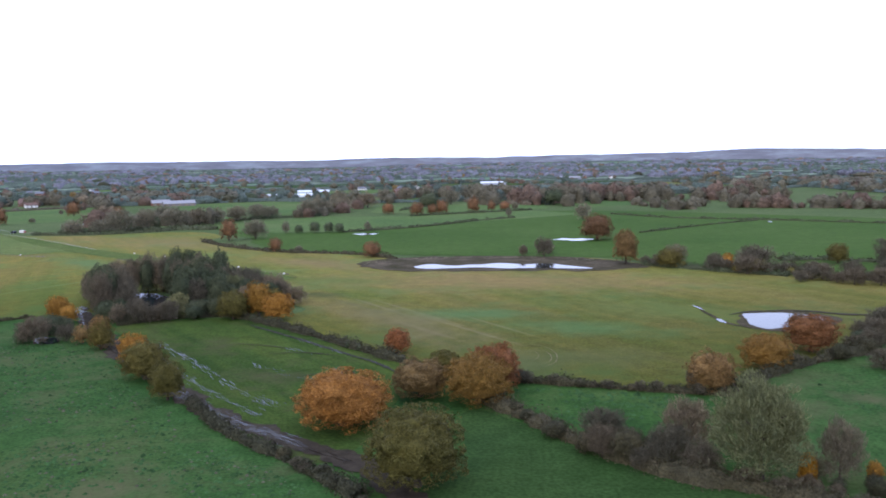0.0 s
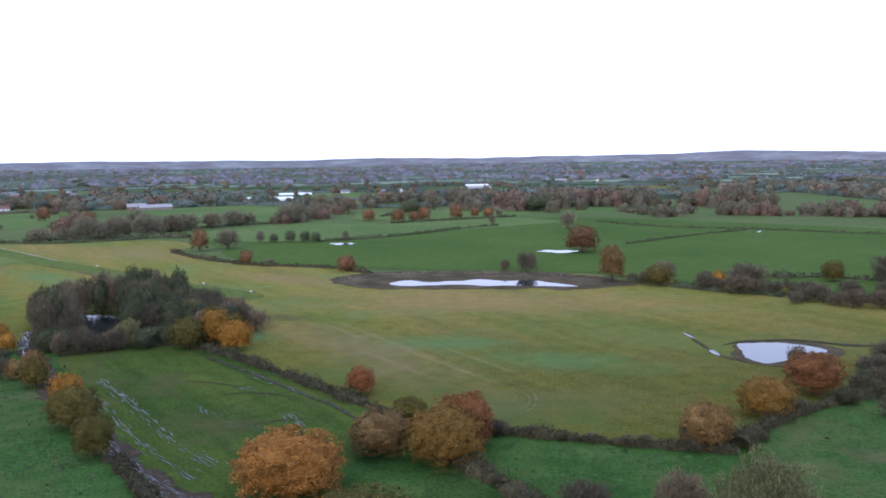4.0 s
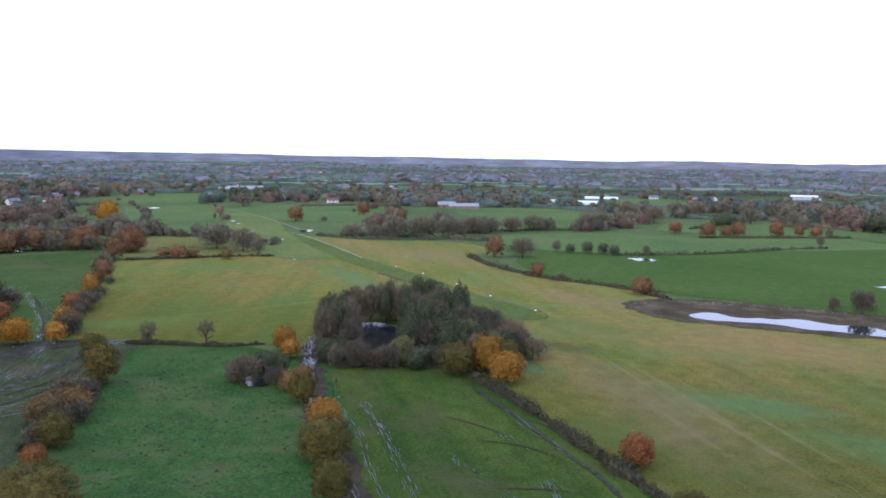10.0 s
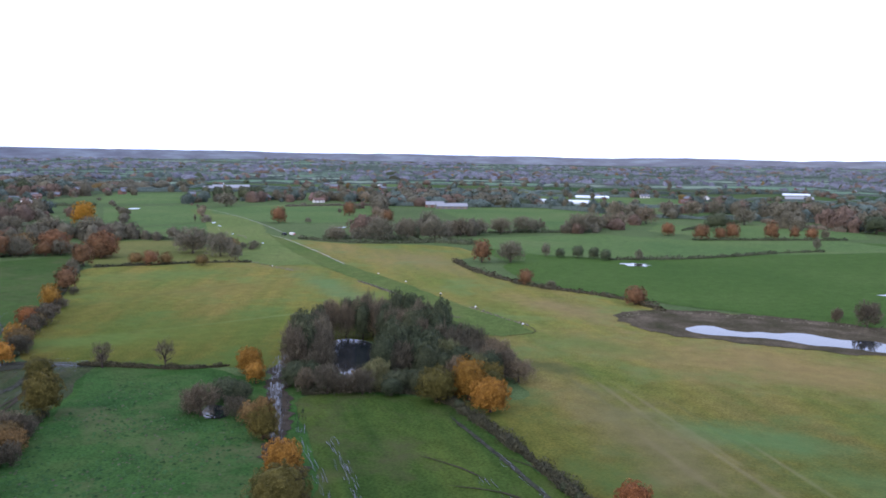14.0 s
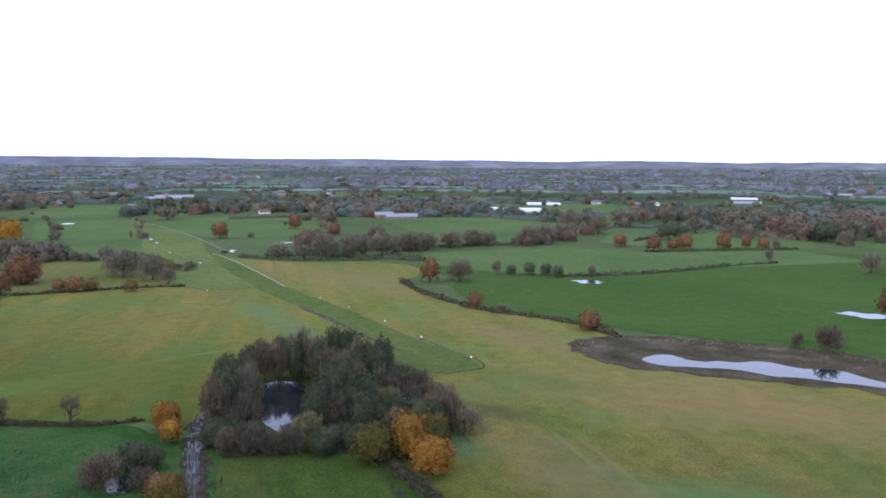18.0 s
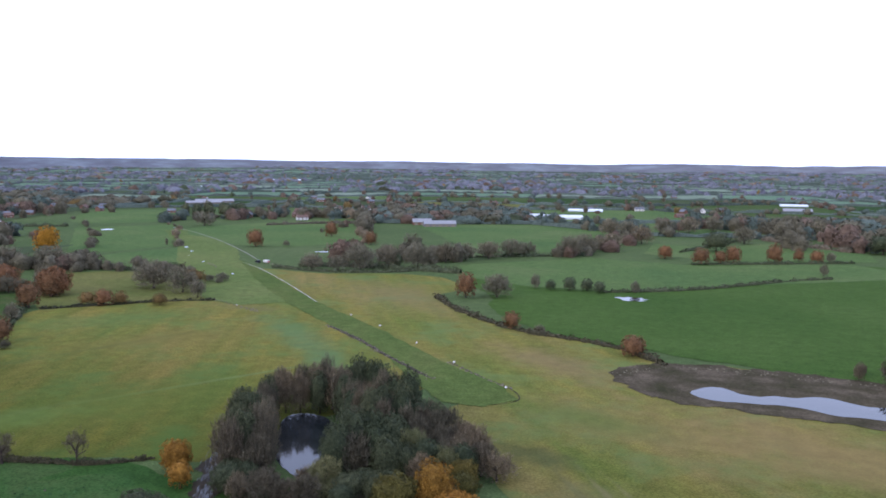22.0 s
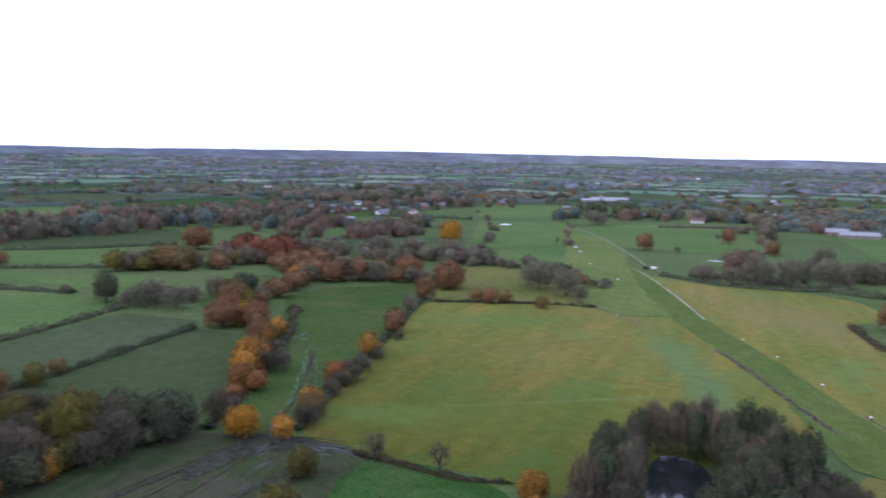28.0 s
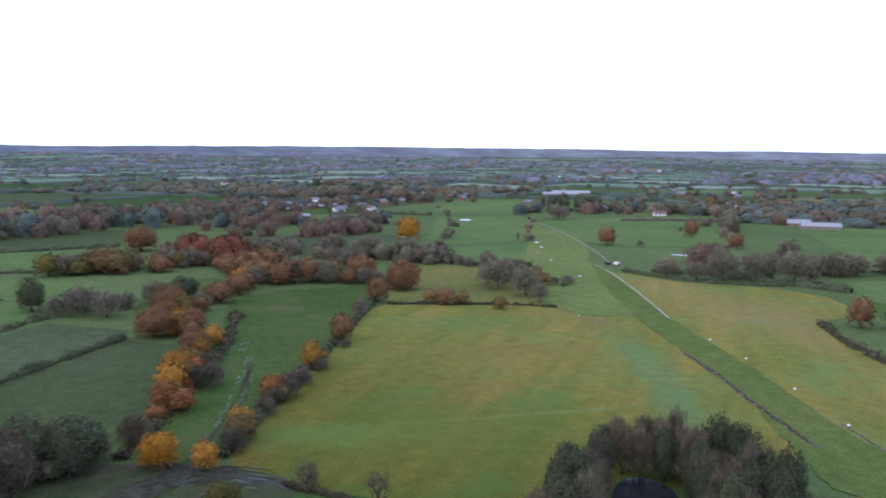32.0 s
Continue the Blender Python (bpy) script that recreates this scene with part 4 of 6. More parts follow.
def tussocks(name, ring, count, size, mat, label):
    """Rough grass clumps scattered over a field."""
    rng = np.random.default_rng(len(name) + count)
    xs, ys = [p[0] for p in ring], [p[1] for p in ring]
    pts = []
    while len(pts) < count:
        x, y = rng.uniform(min(xs), max(xs)), rng.uniform(min(ys), max(ys))
        inside = False
        for (ax, ay), (bx, by) in zip(ring, ring[1:] + ring[:1]):
            if (ay > y) != (by > y) and x < (bx - ax) * (y - ay) / (by - ay) + ax:
                inside = not inside
        if inside and noise.noise(Vector((x, y, 0)) * 0.06) + rng.uniform(-0.3, 0.3) > -0.05:
            pts.append((x, y))
    v, f = [], []
    for x, y in pts:
        s = size * rng.uniform(0.5, 1.4)
        n = len(v)
        for k in range(5):
            an = k * 1.2566 + rng.uniform(-0.3, 0.3)
            v.append((x + s * math.cos(an), y + s * math.sin(an), 0.03))
        v.append((x + rng.uniform(-0.1, 0.1), y, s * rng.uniform(0.5, 0.9)))
        f += [(n + k, n + (k + 1) % 5, n + 5) for k in range(5)]
    return tagged(new(name, mesh_of(name, v, f, [mat])), label, "grass", kind="stuff")


M_TUSS = plain("rank_grass", (0.027, 0.060, 0.019), 0.95, 0, 0.6, 0.4)
M_BLEACH = plain("bleached_grass", (0.060, 0.060, 0.036), 0.95, 0, 0.5, 0.4)
MEADOW = [(-130, 210), (-112, 216), (-82, 188), (-60, 154), (-40, 128), (-14, 98), (-30, 60), (-70, 80), (-98, 120), (-126, 184)]
tussocks("grass_tussocks", MEADOW, 4200, 0.36, M_TUSS, "dark grass tussocks in the meadow")
tussocks("bleached_tussocks", MEADOW, 900, 0.3, M_BLEACH, "bleached straw-coloured grass clumps")
tussocks("bank_tussocks", [(9, 144), (16, 150), (50, 139), (41, 130), (24, 122)], 320, 0.45, M_TUSS, "dark grass tussocks on the bank")
tussocks("right_tussocks", [(70, 150), (120, 200), (160, 190), (130, 120), (80, 110), (62, 140)], 500, 0.5, M_TUSS, "dark grass tussocks in the pasture")

# ---- hedges ----
hedge("scrub", 1.6, 2.2, [(14.1, 153.5), (25.8, 149.7), (36.7, 145.9), (51, 142)])
hedge("scrub", 2.2, 3.5, [(52.7, 143.6), (62.8, 154.8), (76.3, 164.3), (90.3, 172.8), (103.2, 189.6), (126.2, 209.6)])
hedge("scrub", 2.0, 2.8, [(-58, 225.5), (-46, 213.5), (-35, 201.5), (-22, 186), (-11, 172.5), (-3, 163)])
hedge("scrub", 1.4, 2.4, [(-45.6, 143), (-35.8, 127.9), (-27.2, 118.3), (-18, 108.2), (-11.1, 100.3)])
hedge("scrub", 1.5, 2.0, [(-87.4, 216.7), (-72.3, 225.5), (-56.5, 225.5)])
hedge("scrub", 2.0, 4.0, [(6.8, 141.6), (14.9, 127.9), (21.8, 115.4), (31.2, 105.2), (41.7, 98.7), (55.7, 84.8)])
hedge("dark", 2.5, 5, [(79.1, 320), (100.5, 299.2), (119.8, 283.2)])
hedge("scrub", 3, 6, [(125.8, 297.5), (138.4, 276), (155.6, 259.9)])
hedge("dark", 1.2, 3, [(125.2, 611), (158.6, 560), (203.6, 534), (241.8, 503), (282.3, 474)])
hedge("dark", 1.0, 2, [(109.6, 456), (164.4, 502), (200.1, 525)])
hedge("dark", 2, 4, [(134.5, 325), (154.3, 324), (181.9, 303)])
hedge("dark", 2.0, 4, [(-257.3, 515), (-218.7, 510), (-183.3, 525), (-166.3, 550)])
hedge("dark", 1.6, 3, [(-60.4, 495), (-18.1, 522), (26.9, 571), (51.2, 591)])
hedge("dark", 2.5, 5, [(-178, 585), (-158.9, 616), (-122.5, 637), (-94.2, 654)])
hedge("scrub", 1.6, 4, [(-131.5, 451), (-112.1, 423), (-79.6, 392), (-45.5, 378), (-30, 366), (-21.1, 355)])
hedge("scrub", 1.4, 2.0, [(-151.4, 217.5), (-137.4, 221), (-126.1, 224.3), (-117.3, 230.8)])
hedge("scrub", 1.6, 3, [(-109.2, 144.7), (-118.2, 165.1), (-128.4, 182.7)])
hedge("dark", 1.8, 3, [(-25.3, 629), (17.4, 650), (72.5, 679)])
hedge("dark", 2, 4, [(-36.6, 699), (-15.3, 758), (8.2, 823)])
hedge("bare", 4, 8, [(23.5, 829), (51, 786), (81.4, 749)])
hedge("dark", 2.5, 5, [(-366, 475), (-326, 473), (-301, 477)])
hedge("dark", 1.7, 2.6, [(-246, 168), (-258, 192), (-269, 211), (-291, 250)])
hedge("dark", 2.4, 4, [(-296, 162), (-309, 183), (-321, 207), (-345, 244)])
hedge("dark", 2, 4, [(-508, 215.7), (-489, 245.5), (-458, 292.5)])
hedge("dark", 2, 5, [(-450, 203.5), (-417, 225.4), (-392, 242.1)])
hedge("dark", 2, 4, [(-594, 233.4), (-561, 290.8), (-546, 366)])
hedge("bare", 3, 6, [(-430, 790), (-396, 828), (-359, 849)])
hedge("dark", 3.5, 6, [(-678, 644), (-637, 671), (-588, 699)])
hedge("scrub", 3, 5, [(-368, 468), (-338, 475), (-303, 491)])
hedge("dark", 3, 6, [(-246.7, 525), (-209.3, 537), (-147.4, 534)])
hedge("dark", 2.0, 3.0, [(-346, 442), (-312, 386), (-280, 352), (-232, 292), (-200, 250), (-172, 216)])
hedge("scrub", 2.0, 4.0, [(-300, 300), (-257, 268), (-211, 226), (-186, 200)])
hedge("scrub", 1.2, 2.0, [(-276, 358), (-240, 394), (-222, 404)])

# ---- trees that stand alone or in hedges ----
tree("orange", -16.8, 129.4, 9.2, 15.9)
tree("olive", -4, 103.9, 10.7, 14.1)
tree("brown", -4.7, 145, 6.8, 11.1)
tree("umber", 5.6, 140.8, 8.7, 12.4)
tree("rust", 8.9, 147.1, 9.1, 9.7)
tree("olive", -0.1, 155.3, 6.1, 6.5)
tree("rust", -10.6, 178.8, 5.8, 5.9)
tree("amber", -66.7, 172.7, 6.9, 7)
tree("olive", -60.1, 160.6, 7.7, 9.7)
tree("olive", -50.6, 145.6, 7.3, 6.6)
tree("amber", -52, 226.7, 9.3, 9.8)
tree("amber", -45.1, 220.1, 7.6, 9.5)
tree("brown", -80.6, 188.9, 8.1, 6.3)
tree("bare", -99.3, 195.3, 6.7, 9.3)
tree("bare", -92.5, 197.4, 4.3, 6)
tree("brown", 47.8, 144.9, 7.2, 10)
tree("bare", 44.7, 144.9, 4.3, 3.4)
tree("umber", 63.9, 160.3, 7, 11.2)
tree("rust", 78.6, 173.5, 8.3, 12.9)
tree("bare", 84.5, 194, 4.8, 5.2)
tree("willow", 41, 104, 13.6, 13.1)
tree("paleb", 34.4, 113.9, 8.4, 8.8)
tree("paleb", 50.8, 102.6, 8.4, 6.6)
tree("gold", 46.6, 102.6, 4.0, 2.6)
tree("amber", 54.6, 101.2, 3.4, 2.4)
grove("bare scrub bare", 13, 4.2, 4.6, 2.2, [(20, 116), (27, 110.5), (34, 106.5)])
grove("bare scrub bare", 9, 3.8, 4.2, 2.2, [(44.5, 100.5), (51, 99.5), (58, 98)])
tree("amber", 55.9, 88, 7.5, 4.5)
tree("bare", 23.1, 117.5, 6.1, 8.5)
tree("bare", 85.6, 157.2, 4.4, 6.2)
tree("bare", 102.3, 175.8, 6, 8.3)
tree("bare", 98.6, 184.2, 5.1, 7.1)
tree("brown", 72.3, 324, 13.1, 11.1)
tree("paleb", 91.2, 321, 7.8, 11.2)
tree("bare", 115, 301, 9.3, 16.7)
tree("amber", 107, 308, 5.1, 6.1)
tree("bare", 102.5, 309, 6.1, 6.1)
tree("olive", 152.1, 315, 7.2, 10.4)
tree("bare", 167.9, 306, 10.7, 13)
tree("dark", 177.1, 301, 7.4, 13)
tree("rust", 79, 421, 12.4, 22.2)
tree("bare", 95.6, 561, 11.3, 16)
tree("bare", 45.8, 364, 6.5, 8.2)
tree("bare", 36.1, 365, 3.9, 3.8)
tree("bare", 129.4, 285.9, 5.2, 6.5)
tree("bare", 138.6, 276.4, 6.4, 9.2)
tree("bare", 146.7, 267.1, 7.9, 11.3)
tree("rust", -119.1, 455, 11.2, 12.9)
tree("bare", -105.9, 462, 10.9, 19.5)
tree("bare", -95.4, 496, 7.1, 7)
tree("dark", -87, 494, 4.8, 6.9)
tree("dark", -77.8, 496, 6.2, 9)
tree("dark", -69.4, 497, 5.8, 8.3)
tree("dark", -62.3, 492, 5.6, 7.5)
tree("rust", -80.8, 393, 6.3, 7.1)
tree("rust", -32, 364, 6.5, 9.3)
tree("bare", -68.8, 388, 3.3, 4.8)
tree("bare", -46.1, 499, 6, 6.2)
tree("bare", 34.4, 357, 5.1, 3.8)
tree("bare", 43.3, 352, 8.7, 9.5)
tree("bare", -206.4, 525, 14, 21.7)
tree("bare", -195, 540, 14, 18)
tree("dark", -189.4, 542, 8.5, 6.4)
tree("bare", -179, 548, 14, 20.1)
tree("paleb", -172, 579, 13, 15.2)
tree("bare", -163.8, 594, 11.1, 17.2)
tree("bare", -153, 610, 11.3, 20.2)
tree("bare", -141.1, 627, 11.6, 20.7)
tree("bare", -133, 637, 9.2, 16.4)
tree("bare", -104.9, 643, 14, 25)
tree("bare", -96.3, 659, 10.4, 18.6)
tree("bare", -217.4, 519, 8.8, 15.7)
tree("bare", -234.8, 519, 8.9, 15.9)
tree("bare", -172.5, 552, 7.7, 12.1)
tree("rust", -333, 615, 11.9, 13.9)
tree("bare", -313, 625, 4.3, 5.9)
tree("bare", -270.1, 423, 13.8, 22.8)
tree("bare", -249.3, 418, 12.4, 17)
tree("bare", -233.8, 408, 8.5, 9.8)
tree("rust", -258.7, 376, 6.6, 9.6)
tree("brown", -254.2, 381, 5.3, 7.7)
tree("brown", -266, 374, 5.3, 7.7)
tree("brown", -236.7, 385, 4.8, 6.9)
tree("gold", -446, 532, 15.5, 19)
tree("wiry", -144.6, 217.7, 6.8, 6.2)
tree("wiry", -129.5, 222.5, 7.4, 5.6)
tree("amber", -108.1, 226.9, 6.3, 7.3)
tree("amber", -102, 219.9, 5.6, 5.2)
tree("dark", -100.5, 205.4, 5.3, 7.4)
tree("dark", -102.7, 196.8, 3.6, 5.1)
tree("dark", -97.6, 206.9, 4.5, 6.3)
tree("olive", -80.2, 188.1, 6.9, 7.2)
tree("brown", -87.6, 195.1, 4.4, 5.1)
tree("olive", -128.4, 183.3, 9.6, 8.5)
tree("olive", -83.8, 122.2, 9.4, 13.0)
tree("rust", -102.3, 140, 4, 4.2)
tree("olive", -106, 148.2, 6.5, 7.3)
tree("bare", -112.3, 160.5, 4.5, 4.8)
tree("brown", -126.9, 167.5, 2.8, 3.9)
tree("bare", -108.6, 148.3, 4, 5.6)
tree("rust", -20.1, 634, 9.6, 14.4)
tree("rust", -8.4, 644, 7.4, 10.6)
tree("rust", -0.5, 647, 10.6, 13.9)
tree("rust", 24.3, 656, 11.6, 13.3)
tree("rust", 39.7, 674, 7.9, 8.6)
tree("rust", 50.6, 671, 7.8, 11.2)
tree("bare", 59.2, 674, 7.1, 8.7)
tree("bare", 48.2, 603, 7.3, 7.6)
tree("dark", -12.3, 717, 14, 25)
tree("bare", 7.8, 787, 14, 25)
tree("rust", -43.7, 657, 8.4, 13.4)
tree("dark", 100.5, 746, 14, 25)
tree("amber", 114.6, 794, 14, 23.1)
tree("bare", -98, 661, 14, 25)
tree("bare", -84.9, 692, 12.5, 22.3)
tree("paleb", -68.8, 754, 14, 25)
tree("bare", -58.5, 856, 14, 25)
tree("bare", -38.6, 872, 14, 25)
tree("bare", -18.1, 901, 14, 25)
tree("bare", -103, 823, 14, 25)
tree("bare", -86.3, 808, 14, 25)
tree("bare", 39.3, 838, 14, 25)
tree("bare", 68.3, 868, 14, 25)
tree("bare", 89.8, 861, 14, 25)
tree("rust", -335, 394, 11, 18.9)
tree("rust", -298.2, 386, 11.8, 12.8)
tree("brown", -344, 381, 9.5, 15.7)
tree("olive", -364, 369, 8.2, 12.8)
tree("brown", -349, 374, 8.1, 9.4)
tree("bare", -419, 443, 12.9, 23.1)
tree("bare", -399, 453, 12.7, 22.7)
tree("bare", -374, 462, 12.4, 22.1)
tree("bare", -359, 468, 10.4, 18.2)
tree("bare", -453, 433, 9.6, 12)
tree("bare", -452, 420, 8.6, 13.8)
tree("rust", -513, 365, 14, 23.1)
tree("wine", -463, 373, 14, 22.9)
tree("wine", -446, 387, 14, 24.9)
tree("bare", -466, 359, 9.8, 15.2)
tree("rust", -444, 327, 7.9, 14.2)
tree("rust", -424, 333, 7.7, 13.7)
tree("bare", -452, 316, 9.9, 17.8)
tree("bare", -458, 306, 8, 14.3)
tree("amber", -365, 344, 6.9, 12.4)
tree("rust", -362, 354, 9.8, 13.7)
tree("rust", -338, 325, 8.8, 11.5)
tree("rust", -327, 309, 8.5, 12.6)
tree("bare", -318, 294.9, 7.5, 10.5)
tree("olive", -304, 279, 10.1, 9.9)
tree("umber", -287.1, 259.8, 9.2, 16.5)
tree("rust", -271.5, 265.1, 6.8, 8.9)
tree("amber", -260.5, 265.9, 6.9, 9.7)
tree("amber", -249.8, 255.2, 7, 6.6)
tree("amber", -225.6, 234, 10, 9)
tree("olive", -211.4, 224.8, 6.4, 7.8)
tree("bare", -190.1, 205.3, 8.4, 6.9)
tree("gold", -177.1, 204.3, 6.8, 9.3)
tree("amber", -169.1, 210.3, 5.7, 6.6)
tree("rust", -283.3, 359, 10.4, 10.8)
tree("bare", -264.9, 333, 7.6, 7.4)
tree("rust", -238.8, 303, 8.4, 9.8)
tree("amber", -217.2, 273.5, 7.5, 7.7)
tree("bare", -210.8, 265.3, 3.9, 4.7)
tree("rust", -201.3, 248.9, 5.5, 7.6)
tree("bare", -189.5, 238.7, 4.8, 6.7)
tree("amber", -183.2, 227.7, 5.8, 7)
tree("dark", -362, 245.5, 12.5, 12.4)
tree("bare", -345, 248.3, 8.1, 10.6)
tree("bare", -341, 255.6, 11.9, 13.2)
tree("bare", -330, 261.7, 9.9, 12.9)
tree("olive", -190.7, 171.2, 13.4, 12.9)
tree("gold", -179.3, 161.5, 5.6, 6.1)
tree("rust", -173.1, 149.6, 5.4, 5.8)
tree("bare", -186.4, 180.5, 7.3, 7.7)
tree("dark", -183.9, 188.8, 9.5, 7.5)
tree("gold", -239.1, 157.8, 6.5, 7.9)
tree("brown", -241.2, 168.9, 8.2, 9.6)
tree("olive", -248.3, 181.3, 6.7, 6.7)
tree("brown", -258, 190.5, 4.5, 6.5)
tree("bare", -187.9, 148.4, 9.1, 12.4)
tree("bare", -194.8, 161.4, 10.4, 10.4)
tree("bare", -189.6, 175.2, 6.2, 6.5)
tree("bare", -207.3, 150.2, 6.7, 8.2)
tree("olive", -148, 201.6, 5.7, 7.9)
tree("bare", -147.9, 221.2, 2.6, 3.6)
tree("rust", -520, 220.2, 11, 15.3)
tree("rust", -504, 236.2, 7.2, 9)
tree("rust", -500, 242.7, 7.9, 8.9)
tree("bare", -431, 216.2, 6.6, 9.5)
tree("bare", -394, 239.7, 4.2, 5.9)
tree("bare", -392, 590, 6.1, 2.7)
tree("bare", -480, 760, 13.1, 23.5)
tree("rust", -319, 710, 11.9, 11.8)
tree("rust", -260.7, 661, 9.4, 10.6)
tree("bare", -233.4, 576, 10.8, 15.1)
tree("bare", -215.8, 635, 11.8, 16.5)
tree("dark", -555, 853, 14, 13.5)
tree("dark", -549, 865, 14, 16.3)
tree("dark", -530, 870, 14, 17.5)
tree("dark", -531, 900, 14, 16.6)
tree("dark", -883, 856, 14, 15.2)
tree("dark", -900, 907, 14, 15.8)
tree("dark", -1111, 959, 14, 16.3)
tree("dark", -827, 843, 14, 14.4)
tree("dark", -821, 809, 12, 9.4)
tree("dark", -578, 863, 14, 11)
tree("dark", -562, 860, 14, 10.8)
tree("dark", -565, 888, 14, 12.5)
tree("dark", -547, 889, 14, 11)
tree("dark", -540, 901, 13.4, 11.1)
grove("bare brown rust dark bare", 120, 13, 15, 44, [(-640, 250), (-664, 300), (-682, 371), (-700, 461), (-722, 560)])
grove("bare rust brown dark", 26, 10, 12, 12, [(-711, 600), (-735, 660), (-760, 740), (-745, 800)])
grove("wine wine rust", 5, 13, 17, 9, [(-452, 352), (-437, 366), (-425, 380)])
grove("bare olive brown", 12, 8, 11, 6, [(-448, 287), (-437, 319), (-440, 350)])
grove("faded rust bare brown", 20, 8, 10, 6, [(-404, 388), (-376, 356), (-351, 331), (-328, 299), (-308, 272)])
grove("bare bare dark", 9, 7, 9, 6, [(-350, 256), (-344, 267), (-344, 282), (-352, 302)])
grove("rust bare faded bare", 8, 9, 11, 5, [(-354, 356), (-340, 374), (-322, 388), (-298, 388)])
grove("faded brown bare", 18, 9, 12, 10, [(-548, 458), (-507, 501), (-505, 560), (-503, 600)])
grove("bare bare brown", 15, 8, 11, 9, [(-459, 402), (-432, 416), (-390, 424), (-362, 456), (-331, 470)])
grove("amber brown umber", 9, 7, 8, 4, [(-290, 266), (-264, 264), (-230, 238), (-212, 224)])
grove("bare dark olive bare", 14, 8, 9, 6, [(-214, 160), (-202, 170), (-195, 180), (-189, 192)])
grove("bare brown", 12, 8, 10, 8, [(-451, 299.8), (-452, 322)])
grove("rust faded brown bare", 12, 8, 10, 6, [(-425, 316), (-433, 341), (-426, 359), (-375, 359)])
grove("bare", 14, 9, 12, 7, [(-449, 413), (-418, 433), (-379, 457), (-354, 466)])
grove("bare bare olive dark", 20, 8, 9, 7, [(-199.3, 144.8), (-188, 151.8), (-184.2, 158.2), (-188.7, 175.7)])
grove("bare olive", 8, 6, 8, 5, [(-227.6, 151.4), (-222.1, 161.1), (-216.4, 169.7)])
grove("rust bare faded", 7, 8, 9, 5, [(-349, 358), (-339, 372), (-322, 389)])
grove("brown bare dark rust", 30, 9, 11, 22, [(-612, 490), (-611, 536), (-577, 558), (-560, 600)])
grove("dark bare brown bare", 36, 11, 12, 40, [(-925, 703), (-876, 774), (-797, 819), (-723, 824)])
grove("bare", 8, 5, 7, 4, [(-651, 774), (-514, 653), (-408, 521)])
grove("paleb bare", 9, 5, 7, 6, [(-560, 812), (-476, 713), (-388, 596)])
grove("bare brown dark bare", 36, 9, 11, 24, [(-532, 807), (-499, 867), (-432, 910), (-387, 916)])
grove("bare brown", 10, 5, 8, 10, [(-264.5, 473), (-255.4, 444), (-307, 484), (-285.2, 448)])
grove("bare rust", 12, 5, 7, 4, [(-189.4, 195.1), (-199.8, 211.3), (-211.1, 226.1), (-234.3, 245.3), (-251.1, 259.7)])
grove("bare brown", 10, 4, 6, 3, [(-174.4, 218.7), (-185.4, 232.7), (-199.6, 251.9), (-212.6, 269.9), (-234.2, 296.4)])
grove("bare paleb", 10, 9, 10, 8, [(-271.7, 669), (-336, 824), (-396, 922)])
grove("rust bare", 5, 8, 9, 6, [(-340, 744), (-353, 803)])
grove("dark dark bare", 30, 9, 10, 9, [(-287.5, 1062), (-204.6, 970), (-129.5, 880), (-74.3, 860)])
grove("bare brown dark", 24, 12, 15, 12, [(-66.3, 890), (-7.4, 940), (55.4, 844)])
grove("bare dark rust", 14, 12, 14, 14, [(87.1, 756), (146.9, 827)])
grove("bare brown", 12, 9, 12, 10, [(-250, 578), (-212, 580), (-173.2, 587)])
grove("bare brown rust bare", 50, 13, 15, 40, [(84.8, 774), (173.1, 816), (251.1, 785), (319, 804)])
grove("bare bare brown", 26, 9, 13, 9, [(242.5, 664), (291.1, 640), (363, 610)])
grove("bare", 10, 8, 12, 8, [(172.7, 719), (185.3, 655), (217.7, 697)])
grove("bare brown", 12, 8, 10, 8, [(-126.5, 635), (-99.3, 657), (-84.4, 765)])
grove("bare", 12, 5, 7, 4, [(117.6, 277.8), (134, 267), (150.7, 251.5)])
grove("bare olive", 10, 5, 7, 3, [(79.1, 320), (100.5, 299.2), (121, 285.9)])
grove("bare dark", 14, 4, 6, 3, [(90.7, 175.3), (100, 186.9), (126.2, 209.6)])
grove("bare brown", 8, 4, 6, 3, [(-109.2, 144.7), (-113.1, 155.9), (-122.7, 173.1)])


grove("scrub bare", 22, 1.9, 2.8, 1.5, [(6.8, 141.6), (14.9, 127.9), (21.8, 115.4), (31.2, 105.2), (41.7, 98.7), (55.7, 84.8)])
grove("scrub scrub bare", 18, 1.2, 1.9, 1.2, [(-45.6, 143), (-35.8, 127.9), (-27.2, 118.3), (-18, 108.2), (-11, 100)])
grove("scrub dark", 13, 1.3, 1.8, 1.0, [(-58, 225.5), (-46, 213.5), (-35, 201.5), (-22, 186), (-11, 172.5), (-3, 163)])
grove("scrub bare", 12, 1.8, 2.6, 1.0, [(14, 153.5), (36, 146), (51, 142)])
grove("bare scrub", 16, 2.6, 3.5, 2.0, [(53, 144), (63, 155), (76, 164), (90, 173), (103, 190), (126, 210)])
